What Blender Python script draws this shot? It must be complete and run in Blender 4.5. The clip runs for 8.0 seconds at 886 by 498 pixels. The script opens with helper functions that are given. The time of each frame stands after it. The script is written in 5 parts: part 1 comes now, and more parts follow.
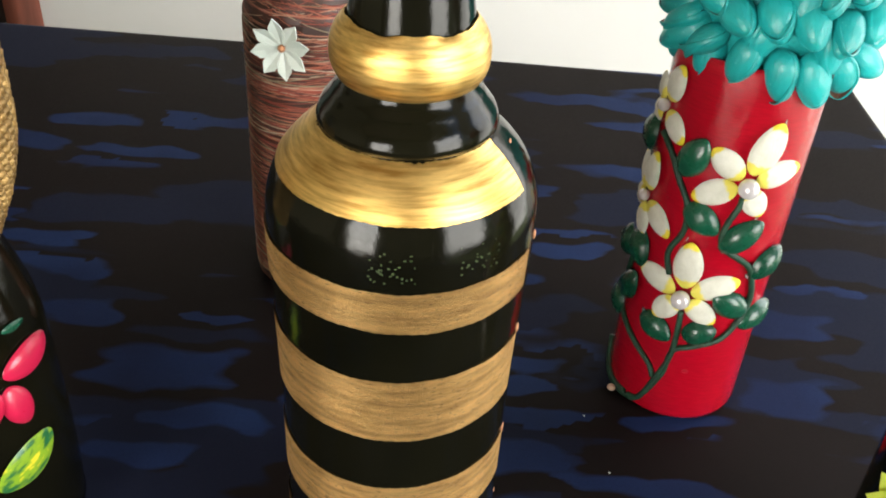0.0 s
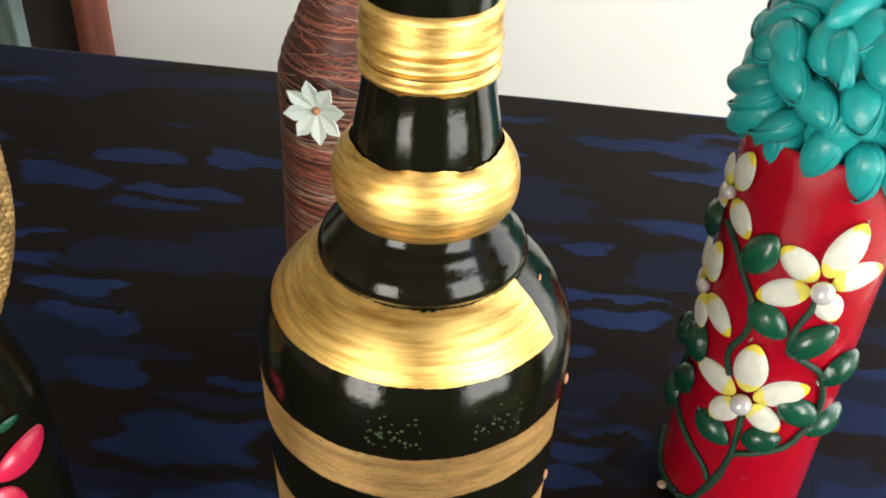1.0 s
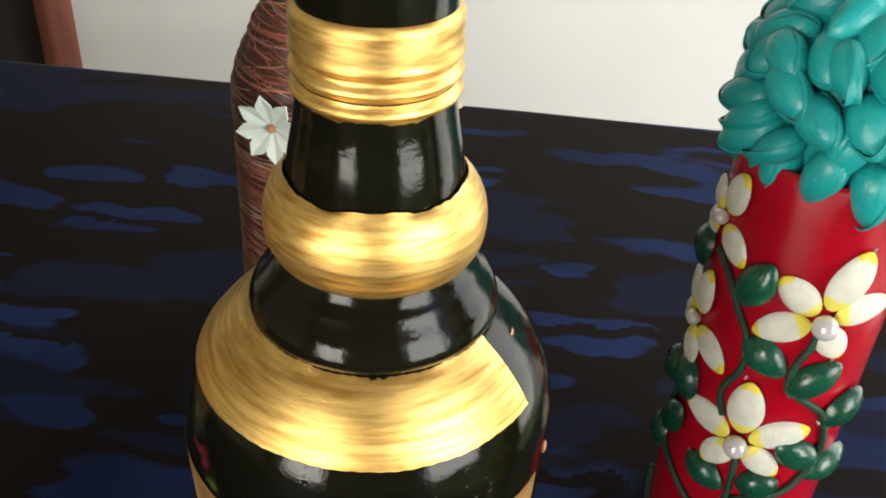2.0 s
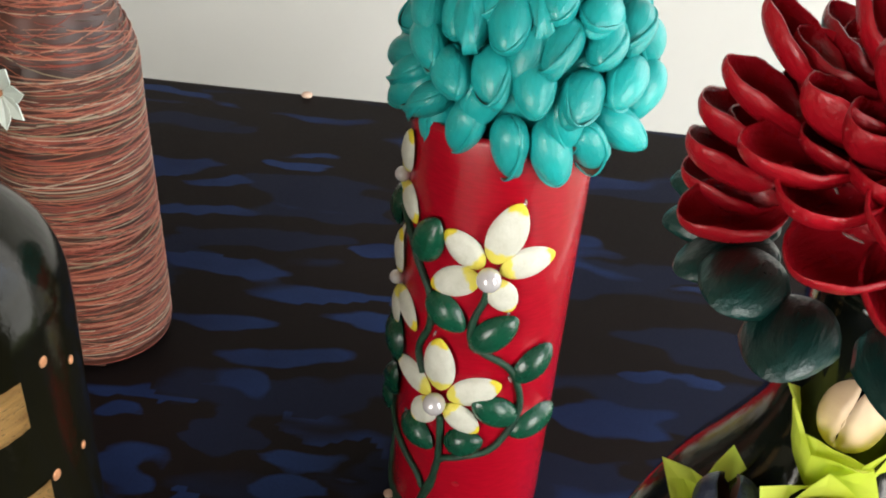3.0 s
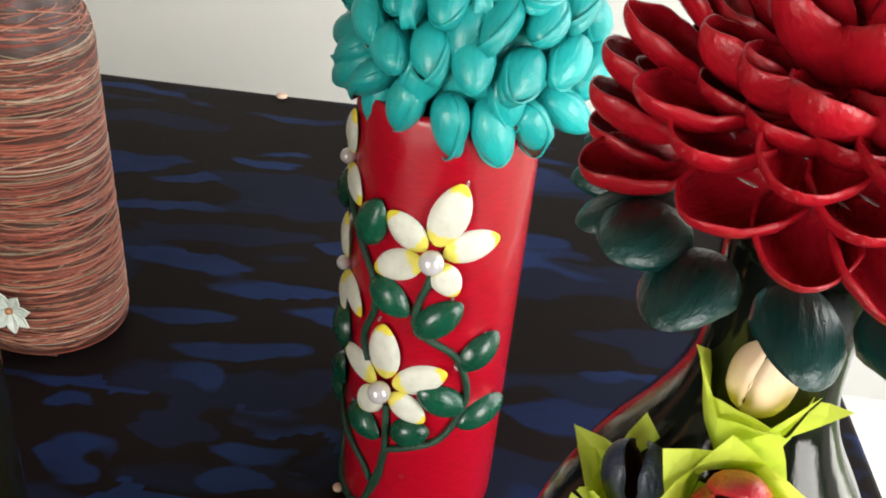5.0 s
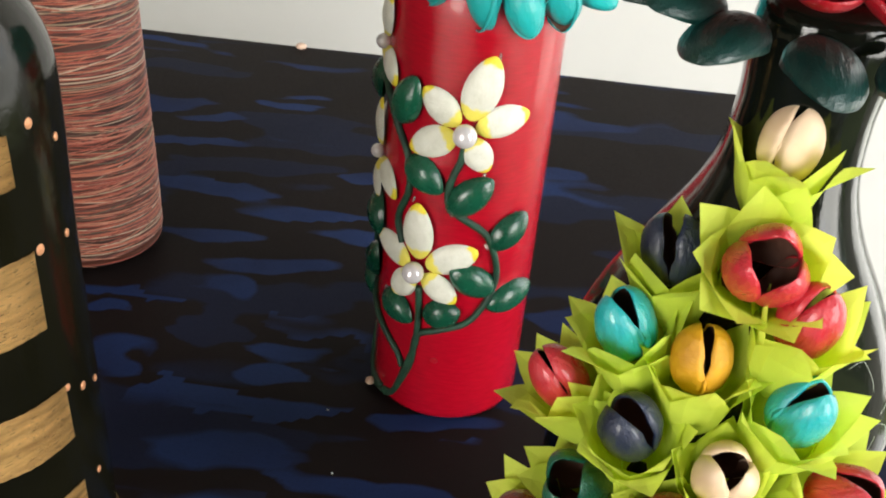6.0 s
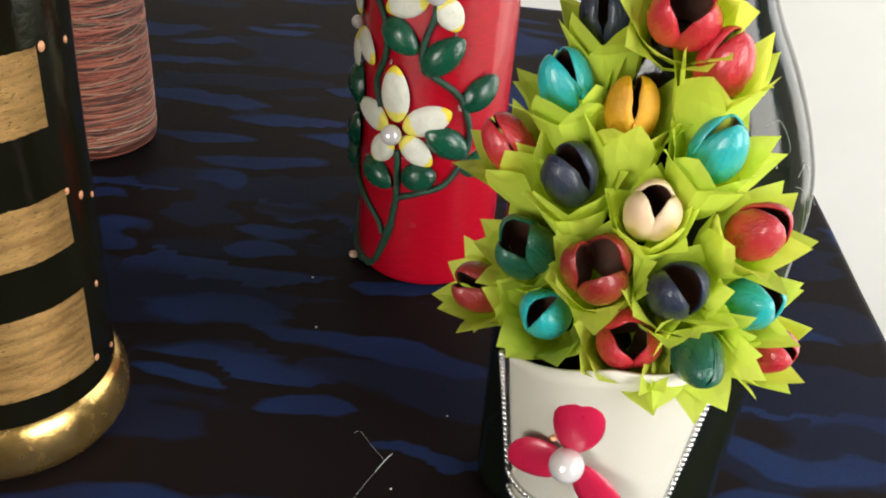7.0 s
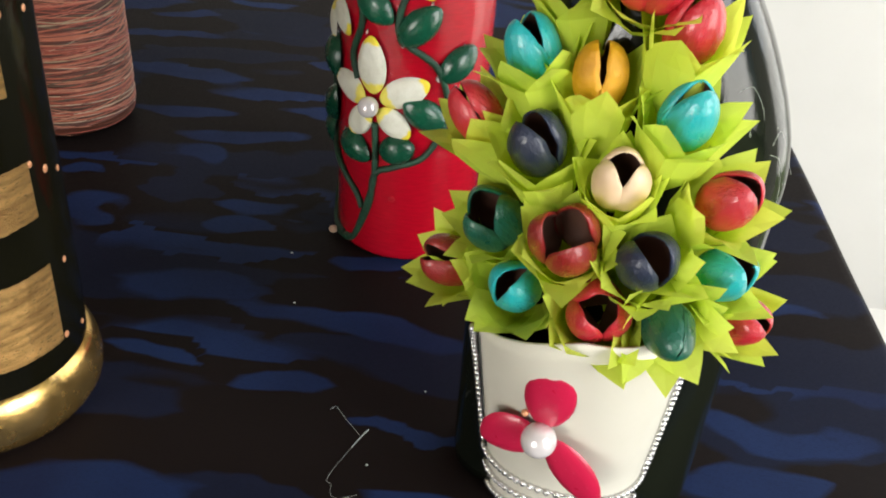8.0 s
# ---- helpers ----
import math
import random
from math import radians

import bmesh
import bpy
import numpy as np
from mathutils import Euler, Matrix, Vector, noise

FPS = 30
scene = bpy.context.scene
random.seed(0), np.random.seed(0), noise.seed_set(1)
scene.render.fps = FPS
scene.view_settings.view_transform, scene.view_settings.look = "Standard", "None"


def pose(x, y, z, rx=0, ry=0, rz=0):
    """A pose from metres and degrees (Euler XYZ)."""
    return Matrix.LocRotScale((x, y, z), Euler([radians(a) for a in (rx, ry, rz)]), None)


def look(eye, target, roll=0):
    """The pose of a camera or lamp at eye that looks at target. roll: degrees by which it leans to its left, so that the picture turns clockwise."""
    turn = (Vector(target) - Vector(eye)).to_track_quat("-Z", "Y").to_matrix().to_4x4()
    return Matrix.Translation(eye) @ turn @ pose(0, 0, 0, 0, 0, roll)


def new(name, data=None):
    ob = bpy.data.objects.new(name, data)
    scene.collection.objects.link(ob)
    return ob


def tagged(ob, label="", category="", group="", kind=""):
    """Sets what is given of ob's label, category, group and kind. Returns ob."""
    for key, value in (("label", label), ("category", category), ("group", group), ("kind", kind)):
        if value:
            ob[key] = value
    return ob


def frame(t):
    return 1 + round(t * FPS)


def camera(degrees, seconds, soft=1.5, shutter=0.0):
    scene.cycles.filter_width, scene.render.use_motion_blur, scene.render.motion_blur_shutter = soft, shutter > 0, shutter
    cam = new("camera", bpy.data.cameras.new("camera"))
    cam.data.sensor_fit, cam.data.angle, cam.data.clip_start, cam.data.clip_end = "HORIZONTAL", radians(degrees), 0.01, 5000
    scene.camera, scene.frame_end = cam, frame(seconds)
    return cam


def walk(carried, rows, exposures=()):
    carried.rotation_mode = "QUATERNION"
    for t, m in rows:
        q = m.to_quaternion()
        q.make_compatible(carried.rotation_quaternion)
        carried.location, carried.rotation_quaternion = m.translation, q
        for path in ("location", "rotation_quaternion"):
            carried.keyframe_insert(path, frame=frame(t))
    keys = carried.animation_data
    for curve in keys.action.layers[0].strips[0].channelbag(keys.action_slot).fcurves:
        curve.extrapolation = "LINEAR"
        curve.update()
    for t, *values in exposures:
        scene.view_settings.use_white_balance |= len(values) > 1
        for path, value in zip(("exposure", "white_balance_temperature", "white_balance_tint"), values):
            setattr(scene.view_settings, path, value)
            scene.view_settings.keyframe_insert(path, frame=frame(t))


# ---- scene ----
cam = camera(51.5, 8.0, 1.9)
PATH = [
    (0, (0.1283, 0.0166, 0.3040), (0.0846, 1.6583, -0.8373), 3.85),
    (0.5, (0.1401, 0.0416, 0.3031), (-0.0126, 1.6735, -0.8431), 3.23),
    (1, (0.1349, 0.0610, 0.3133), (-0.0503, 1.6935, -0.8271), 3.02),
    (1.2, (0.1303, 0.0752, 0.3146), (-0.0569, 1.7078, -0.8255), 2.90),
    (2.3, (0.1447, 0.0917, 0.2978), (0.0200, 1.7486, -0.8153), 3.53),
    (2.5, (0.1694, 0.0924, 0.2963), (0.0527, 1.7539, -0.8107), 3.53),
    (3, (0.2334, 0.0870, 0.2947), (0.1405, 1.7585, -0.7995), 4.62),
    (3.5, (0.2672, 0.0881, 0.2957), (0.1976, 1.7644, -0.7930), 4.59),
    (4, (0.2850, 0.0861, 0.2887), (0.2295, 1.7635, -0.7991), 4.90),
    (4.2, (0.2761, 0.0879, 0.2960), (0.2222, 1.7767, -0.7741), 5.87),
    (5.3, (0.2496, 0.0844, 0.2771), (0.1554, 1.7784, -0.7819), 5.40),
    (5.5, (0.2504, 0.0753, 0.2728), (0.1544, 1.7683, -0.7876), 5.28),
    (6, (0.2472, 0.0517, 0.2565), (0.1506, 1.7435, -0.8059), 5.12),
    (6.5, (0.2525, 0.0318, 0.2452), (0.1531, 1.7204, -0.8218), 4.98),
    (7, (0.2627, 0.0084, 0.2270), (0.1707, 1.6905, -0.8511), 5.04),
    (7.5, (0.2668, -0.0012, 0.2163), (0.1818, 1.6623, -0.8907), 4.99),
    (8, (0.2696, 0.0125, 0.2239), (0.1893, 1.6680, -0.8954), 4.94),
]
walk(cam, [(t, look(eye, target, roll)) for t, eye, target, roll in PATH],
     [(0.0, 2.00), (1.2, 2.00), (2.3, 1.70), (3.0, 1.68), (3.5, 1.78), (4.0, 1.68), (5.3, 1.84), (6.5, 1.66), (7.5, 1.55), (8.0, 1.58)])

# ---------------------------------------------------------------- light
world = bpy.data.worlds.new("world")
scene.world = world
world.use_nodes = True
wn = world.node_tree.nodes
sky = wn.new("ShaderNodeTexSky")
sky.sky_type, sky.sun_disc = "NISHITA", False
sky.sun_elevation, sky.sun_rotation = radians(50), radians(0)
wn["Background"].inputs["Strength"].default_value = 0.12
world.node_tree.links.new(sky.outputs["Color"], wn["Background"].inputs["Color"])

sun_data = bpy.data.lights.new("sun", "SUN")
sun_data.energy, sun_data.angle, sun_data.color = 4.0, radians(0.5), (1.0, 0.95, 0.88)
sun = new("sun", sun_data)
sun.matrix_world = look((0, 0, 6), (0.02, -0.92, 4.9))


def window_light(name, eye, target, w, h, power, colour):
    data = bpy.data.lights.new(name, "AREA")
    data.shape, data.size, data.size_y, data.energy, data.color = "RECTANGLE", w, h, power, colour
    ob = new(name, data)
    ob.matrix_world = look(eye, target)
    return ob


window_light("daylight_front_window", (-1.0, -2.06, 0.43), (-0.6, 0, 0.1), 1.0, 1.36, 27.0, (1.0, 0.96, 0.88))
window_light("daylight_side_opening", (1.36, -0.62, 0.45), (0.2, 0.30, 0.1), 0.85, 1.2, 11.5, (1.0, 0.97, 0.91))

# added lamp with no known source, brightens the floor and wall at the right
window_light("daylight_garden_door", (1.37, 0.875, 0.15), (0.6, 0.875, -0.40), 0.8, 1.75, 5.2, (1.0, 0.97, 0.92))


# ---------------------------------------------------------------- materials
def material(name):
    m = bpy.data.materials.new(name)
    m.use_nodes = True
    nt = m.node_tree
    return m, nt, nt.nodes["Principled BSDF"]


def coords(nt, stretch=(1, 1, 1), uv=False):
    tc = nt.nodes.new("ShaderNodeTexCoord")
    mp = nt.nodes.new("ShaderNodeMapping")
    mp.inputs["Scale"].default_value = stretch
    nt.links.new(tc.outputs["UV" if uv else "Object"], mp.inputs["Vector"])
    return mp.outputs["Vector"]


def noise_of(nt, vec, scale, detail=4, rough=0.55):
    n = nt.nodes.new("ShaderNodeTexNoise")
    n.inputs["Scale"].default_value, n.inputs["Detail"].default_value = scale, detail
    n.inputs["Roughness"].default_value = rough
    nt.links.new(vec, n.inputs["Vector"])
    return n.outputs["Fac"]


def ramp(nt, fac, lo, hi, a=0.0, b=1.0):
    r = nt.nodes.new("ShaderNodeMapRange")
    r.inputs["From Min"].default_value, r.inputs["From Max"].default_value = lo, hi
    r.inputs["To Min"].default_value, r.inputs["To Max"].default_value = a, b
    nt.links.new(fac, r.inputs["Value"])
    return r.outputs["Result"]


def mix(nt, fac, a, b):
    m = nt.nodes.new("ShaderNodeMix")
    m.data_type = "RGBA"
    if isinstance(fac, (int, float)):
        m.inputs["Factor"].default_value = fac
    else:
        nt.links.new(fac, m.inputs["Factor"])
    for sock, v in (("A", a), ("B", b)):
        s = [i for i in m.inputs if i.name == sock and i.type == "RGBA"][0]
        if isinstance(v, tuple):
            s.default_value = (*v, 1)
        else:
            nt.links.new(v, s)
    return [o for o in m.outputs if o.type == "RGBA"][0]


def bump_of(nt, bsdf, height, strength, dist):
    b = nt.nodes.new("ShaderNodeBump")
    b.inputs["Strength"].default_value, b.inputs["Distance"].default_value = strength, dist
    nt.links.new(height, b.inputs["Height"])
    nt.links.new(b.outputs["Normal"], bsdf.inputs["Normal"])


def paint(name, light, dark, scale=120.0, rough=(0.25, 0.45), metal=0.0, bump=0.3, depth=0.0004, coat=0.0,
          stretch=(1, 1, 1), uv=False, island=0.0, obj=0.0, lo=0.35, hi=0.65, fleck=0.0):
    """Brushed or sprayed paint: two scales of colour change, uneven gloss and fine relief."""
    m, nt, bsdf = material(name)
    vec = coords(nt, stretch, uv)
    big = noise_of(nt, vec, scale * 0.25, 3)
    fine = noise_of(nt, vec, scale * 1.6, 6, 0.65)
    col = mix(nt, ramp(nt, big, lo, hi), dark, light)
    col = mix(nt, ramp(nt, fine, 0.55, 0.8, 0.0, 0.45), col, dark)
    if fleck:
        # dried brush strokes and pale specks
        strokes = noise_of(nt, coords(nt, (1, 0.22, 1)), scale * 7, 4, 0.6)
        col = mix(nt, ramp(nt, strokes, 0.40, 0.62, 0.0, 0.5), col, dark)
        specks = noise_of(nt, vec, scale * 9, 2, 0.5)
        col = mix(nt, ramp(nt, specks, 0.70, 0.76, 0.0, fleck), col, tuple(min(0.8, 0.25 + c) for c in light))
    if island or obj:
        info = nt.nodes.new("ShaderNodeNewGeometry" if island else "ShaderNodeObjectInfo")
        hsv = nt.nodes.new("ShaderNodeHueSaturation")
        nt.links.new(ramp(nt, info.outputs["Random Per Island" if island else "Random"], 0, 1, 1 - (island or obj), 1 + (island or obj)), hsv.inputs["Value"])
        nt.links.new(col, hsv.inputs["Color"])
        col = hsv.outputs["Color"]
    nt.links.new(col, bsdf.inputs["Base Color"])
    nt.links.new(ramp(nt, fine, 0.3, 0.7, *rough), bsdf.inputs["Roughness"])
    bsdf.inputs["Metallic"].default_value = metal
    bsdf.inputs["Coat Weight"].default_value = coat
    bsdf.inputs["Coat Roughness"].default_value = 0.08
    if bump:
        bump_of(nt, bsdf, strokes if fleck else fine, bump, depth)
    return m


BLACK = paint("black_lacquer", (0.0060, 0.0056, 0.0028), (0.0028, 0.0028, 0.0015), 70, (0.05, 0.17), bump=0.35, depth=0.0005, coat=0.0)
BLACK.node_tree.nodes["Principled BSDF"].inputs["Specular IOR Level"].default_value = 0.22
GOLD = paint("gold_paint", (0.95, 0.64, 0.21), (0.52, 0.28, 0.065), 10, (0.29, 0.44), metal=0.92, bump=0.3, depth=0.0003,
             stretch=(2.5, 34, 1), uv=True, lo=0.33, hi=0.62)
GOLD_FOIL = paint("dull_gold_foil", (0.78, 0.48, 0.18), (0.42, 0.23, 0.07), 9, (0.22, 0.46), metal=0.8, bump=1.0, depth=0.0022,
                  stretch=(3, 16, 1), uv=True, lo=0.32, hi=0.60)
GOLD_WORN = paint("worn_gold_paint", (0.80, 0.51, 0.17), (0.38, 0.22, 0.065), 110, (0.10, 0.32), metal=0.95, bump=0.5, depth=0.0004, lo=0.30, hi=0.62)
FLASK = paint("dark_green_flask", (0.008, 0.010, 0.006), (0.003, 0.004, 0.003), 16, (0.04, 0.13), bump=0.16, depth=0.0010, stretch=(6, 6, 0.8))
FLASK.node_tree.nodes["Principled BSDF"].inputs["Specular IOR Level"].default_value = 0.36
COPPER = paint("copper_dot", (0.72, 0.36, 0.20), (0.5, 0.22, 0.10), 400, (0.3, 0.5), metal=0.4)
RED = paint("red_gloss_paint", (0.40, 0.003, 0.015), (0.32, 0.002, 0.011), 22, (0.07, 0.18), bump=0.3, depth=0.0004, coat=0.35,
            stretch=(3, 20, 1), uv=True)
RED.node_tree.nodes["Principled BSDF"].inputs["Specular IOR Level"].default_value = 0.35
TEAL = paint("teal_paint", (0.016, 0.42, 0.41), (0.010, 0.31, 0.31), 130, (0.24, 0.5), bump=0.8, depth=0.0005, obj=0.14, coat=0.15, fleck=0.6)
SHELL_RED = paint("crimson_shell_paint", (0.42, 0.006, 0.016), (0.29, 0.004, 0.011), 110, (0.2, 0.55), bump=0.9, depth=0.0006, obj=0.18, coat=0.12, fleck=0.28)
SHELL_RED.node_tree.nodes["Principled BSDF"].inputs["Specular IOR Level"].default_value = 0.35
SHELL_GREEN = paint("dark_green_shell_paint", (0.006, 0.058, 0.048), (0.002, 0.022, 0.020), 110, (0.26, 0.50), bump=0.9, depth=0.0006, obj=0.15, coat=0.08, fleck=0.06)
VINE_GREEN = paint("bottle_green_paint", (0.009, 0.115, 0.058), (0.004, 0.050, 0.027), 150, (0.15, 0.36), bump=0.8, depth=0.0004, obj=0.2, coat=0.3, fleck=0.04)
STEM_GREEN = paint("green_cord", (0.010, 0.060, 0.030), (0.004, 0.028, 0.015), 700, (0.35, 0.6), bump=0.8, depth=0.0006)
LIME = paint("lime_paper", (0.73, 0.86, 0.12), (0.63, 0.77, 0.085), 90, (0.55, 0.75), bump=0.1, obj=0.10)
_nt = LIME.node_tree
_tr = _nt.nodes.new("ShaderNodeBsdfTranslucent")
_tr.inputs["Color"].default_value = (0.80, 0.88, 0.13, 1)
_ms = _nt.nodes.new("ShaderNodeMixShader")
_ms.inputs["Fac"].default_value = 0.48
_nt.links.new(_nt.nodes["Principled BSDF"].outputs["BSDF"], _ms.inputs[1])
_nt.links.new(_tr.outputs["BSDF"], _ms.inputs[2])
_nt.links.new(_ms.outputs["Shader"], [n for n in _nt.nodes if n.type == "OUTPUT_MATERIAL"][0].inputs["Surface"])
NUT = paint("bare_shell", (0.78, 0.60, 0.42), (0.60, 0.42, 0.27), 200, (0.4, 0.6), bump=0.3)
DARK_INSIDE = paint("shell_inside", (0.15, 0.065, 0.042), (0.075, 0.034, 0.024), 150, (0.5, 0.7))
WHITE_CARD = paint("white_card", (0.66, 0.64, 0.57), (0.58, 0.56, 0.48), 30, (0.4, 0.6), bump=0.1)
PINK = paint("pink_gloss_paint", (0.58, 0.016, 0.07), (0.44, 0.010, 0.048), 120, (0.25, 0.42), bump=0.35, depth=0.0003, coat=0.2, fleck=0.2)
PAPER_WHITE = paint("pearly_paper", (0.72, 0.78, 0.72), (0.58, 0.66, 0.60), 200, (0.3, 0.5))
THREAD_CORE = paint("wound_bottle", (0.10, 0.030, 0.019), (0.035, 0.013, 0.009), 60, (0.3, 0.55), bump=0.5, stretch=(1, 1, 6))
JUTE_GOLD = paint("gold_braid", (0.38, 0.24, 0.08), (0.18, 0.10, 0.03), 300, (0.35, 0.6), metal=0.5, bump=0.6, island=0.3)
WOOD_RED = paint("red_brown_wood", (0.22, 0.06, 0.035), (0.13, 0.035, 0.02), 20, (0.35, 0.5), stretch=(6, 6, 1))
WOOD_DARK = paint("dark_wood", (0.030, 0.022, 0.016), (0.018, 0.012, 0.010), 18, (0.3, 0.5), stretch=(6, 6, 1))
REFLECTION_STRIP = paint("grey_green_fabric", (0.16, 0.22, 0.20), (0.06, 0.09, 0.085), 30, (0.6, 0.8), stretch=(3, 3, 0.5))
WALL = paint("cream_wall_paint", (0.60, 0.595, 0.57), (0.56, 0.555, 0.53), 8, (0.6, 0.8), bump=0.08)
CEIL = paint("brown_ceiling_boards", (0.16, 0.12, 0.08), (0.10, 0.075, 0.05), 8, (0.6, 0.8), stretch=(1, 6, 1))
WALL_DIM = paint("olive_wall_paint", (0.24, 0.22, 0.15), (0.19, 0.18, 0.12), 8, (0.7, 0.9))
TILE = paint("pale_floor_tile", (0.80, 0.79, 0.75), (0.74, 0.73, 0.69), 5, (0.12, 0.25), bump=0.03)
GROUT = paint("floor_grout", (0.76, 0.75, 0.71), (0.70, 0.69, 0.65), 60, (0.7, 0.9))
LEAFAGE = paint("garden_leaves", (0.07, 0.16, 0.03), (0.02, 0.06, 0.012), 6, (0.4, 0.6), island=0.4)
LAWN = paint("garden_ground", (0.10, 0.13, 0.05), (0.06, 0.08, 0.03), 3, (0.8, 0.95))
CRUMB = paint("crumb", (0.75, 0.55, 0.42), (0.6, 0.4, 0.3), 300, (0.5, 0.7))
MARK = paint("green_scratch", (0.05, 0.075, 0.025), (0.02, 0.03, 0.012), 500, (0.4, 0.6))


def petal_material():
    """Off-white seed petals with a yellow dab at both ends."""
    m, nt, bsdf = material("white_petal_yellow_ends")
    tc = nt.nodes.new("ShaderNodeTexCoord")
    sep = nt.nodes.new("ShaderNodeSeparateXYZ")
    nt.links.new(tc.outputs["Object"], sep.inputs["Vector"])
    n = noise_of(nt, tc.outputs["Object"], 500, 3)
    ab = nt.nodes.new("ShaderNodeMath")
    ab.operation = "ADD"
    nt.links.new(sep.outputs["Y"], ab.inputs[0])
    nt.links.new(ramp(nt, n, 0, 1, -0.0012, 0.0012), ab.inputs[1])
    tip = ramp(nt, ab.outputs[0], 0.0140, 0.0147)
    root = ramp(nt, ab.outputs[0], 0.0040, 0.0034)
    fine = noise_of(nt, tc.outputs["Object"], 260, 6, 0.7)
    col = mix(nt, ramp(nt, fine, 0.35, 0.75), (0.72, 0.715, 0.63), (0.58, 0.575, 0.48))
    col = mix(nt, tip, col, (0.78, 0.62, 0.03))
    col = mix(nt, root, col, (0.76, 0.66, 0.10))
    nt.links.new(col, bsdf.inputs["Base Color"])
    bsdf.inputs["Roughness"].default_value = 0.48
    bump_of(nt, bsdf, fine, 0.9, 0.0008)
    return m


PETAL = petal_material()
GLUE, _nt, _b = material("clear_glue")
_b.inputs["Base Color"].default_value = (0.85, 0.75, 0.74, 1)
_b.inputs["Roughness"].default_value = 0.06
_b.inputs["Transmission Weight"].default_value = 0.85


def pearl_material(name, colour):
    m, nt, bsdf = material(name)
    n = noise_of(nt, coords(nt), 300, 2)
    nt.links.new(mix(nt, n, colour, tuple(c * 0.86 for c in colour)), bsdf.inputs["Base Color"])
    bsdf.inputs["Roughness"].default_value = 0.16
    bsdf.inputs["Metallic"].default_value = 0.25
    bsdf.inputs["Coat Weight"].default_value = 0.6
    return m


PEARL = pearl_material("pearl", (0.74, 0.70, 0.72))
SILVER = paint("silver_stone", (0.80, 0.80, 0.80), (0.55, 0.54, 0.52), 900, (0.06, 0.22), metal=0.9, bump=0.6)


def leaf_paint_material():
    m, nt, bsdf = material("painted_leaf")
    vec = coords(nt, (1, 0.35, 1))
    n = noise_of(nt, vec, 260, 4)
    col = mix(nt, ramp(nt, n, 0.42, 0.52), (0.012, 0.11, 0.035), (0.20, 0.34, 0.02))
    col = mix(nt, ramp(nt, n, 0.60, 0.66), col, (0.65, 0.55, 0.03))
    nt.links.new(col, bsdf.inputs["Base Color"])
    bsdf.inputs["Roughness"].default_value = 0.35
    bump_of(nt, bsdf, n, 0.4, 0.0005)
    return m


PAINTED_LEAF = leaf_paint_material()


def thread_material():
    m, nt, bsdf = material("wound_threads")
    geo = nt.nodes.new("ShaderNodeNewGeometry")
    cr = nt.nodes.new("ShaderNodeValToRGB")
    stops = [(0.0, (0.28, 0.048, 0.026)), (0.24, (0.42, 0.12, 0.06)), (0.42, (0.10, 0.024, 0.016)), (0.58, (0.44, 0.18, 0.11)),
             (0.70, (0.08, 0.07, 0.042)), (0.77, (0.32, 0.26, 0.16)), (0.83, (0.42, 0.13, 0.08)), (0.92, (0.52, 0.41, 0.30))]
    el = cr.color_ramp.elements
    el[0].position, el[0].color = 0.0, (*stops[0][1], 1)
    el[1].position, el[1].color = 1.0, (0.16, 0.05, 0.035, 1)
    for p, c in stops[1:]:
        el.new(p).color = (*c, 1)
    cr.color_ramp.interpolation = "CONSTANT"
    nt.links.new(geo.outputs["Random Per Island"], cr.inputs["Fac"])
    n = noise_of(nt, coords(nt, (1, 1, 1)), 90, 3)
    nt.links.new(mix(nt, ramp(nt, n, 0.3, 0.7, 0, 0.3), cr.outputs["Color"], (0.07, 0.022, 0.016)), bsdf.inputs["Base Color"])
    bsdf.inputs["Roughness"].default_value = 0.5
    bsdf.inputs["Sheen Weight"].default_value = 0.2
    return m


THREADS = thread_material()


def cloth_material():
    m, nt, bsdf = material("camouflage_print_cloth")
    a = nt.nodes.new("ShaderNodeAttribute")
    a.attribute_name = "light"
    b = nt.nodes.new("ShaderNodeAttribute")
    b.attribute_name = "mid"
    vec = coords(nt)
    weave = noise_of(nt, coords(nt, (1, 3, 1)), 900, 2)
    big = noise_of(nt, vec, 9, 3)
    dark = mix(nt, big, (0.0074, 0.0050, 0.0049), (0.0108, 0.0074, 0.0069))
    midc = mix(nt, big, (0.0075, 0.0098, 0.0245), (0.0100, 0.0130, 0.0300))
    lightc = mix(nt, ramp(nt, big, 0.38, 0.62), (0.0095, 0.0170, 0.055), (0.0140, 0.0300, 0.095))
    col = mix(nt, ramp(nt, b.outputs["Fac"], -0.10, 0.10), dark, midc)
    col = mix(nt, ramp(nt, a.outputs["Fac"], -0.22, 0.22), col, lightc)
    col = mix(nt, ramp(nt, weave, 0.5, 0.8, 0, 0.3), col, (0.010, 0.009, 0.012))
    nt.links.new(col, bsdf.inputs["Base Color"])
    nt.links.new(ramp(nt, weave, 0.3, 0.7, 0.5, 0.68), bsdf.inputs["Roughness"])
    bsdf.inputs["Specular IOR Level"].default_value = 0.055
    bsdf.inputs["Sheen Weight"].default_value = 0.05
    bsdf.inputs["Sheen Roughness"].default_value = 0.22
    bsdf.inputs["Sheen Tint"].default_value = (0.9, 0.85, 0.9, 1)
    bump_of(nt, bsdf, weave, 0.12, 0.0003)
    return m


CLOTH = cloth_material()


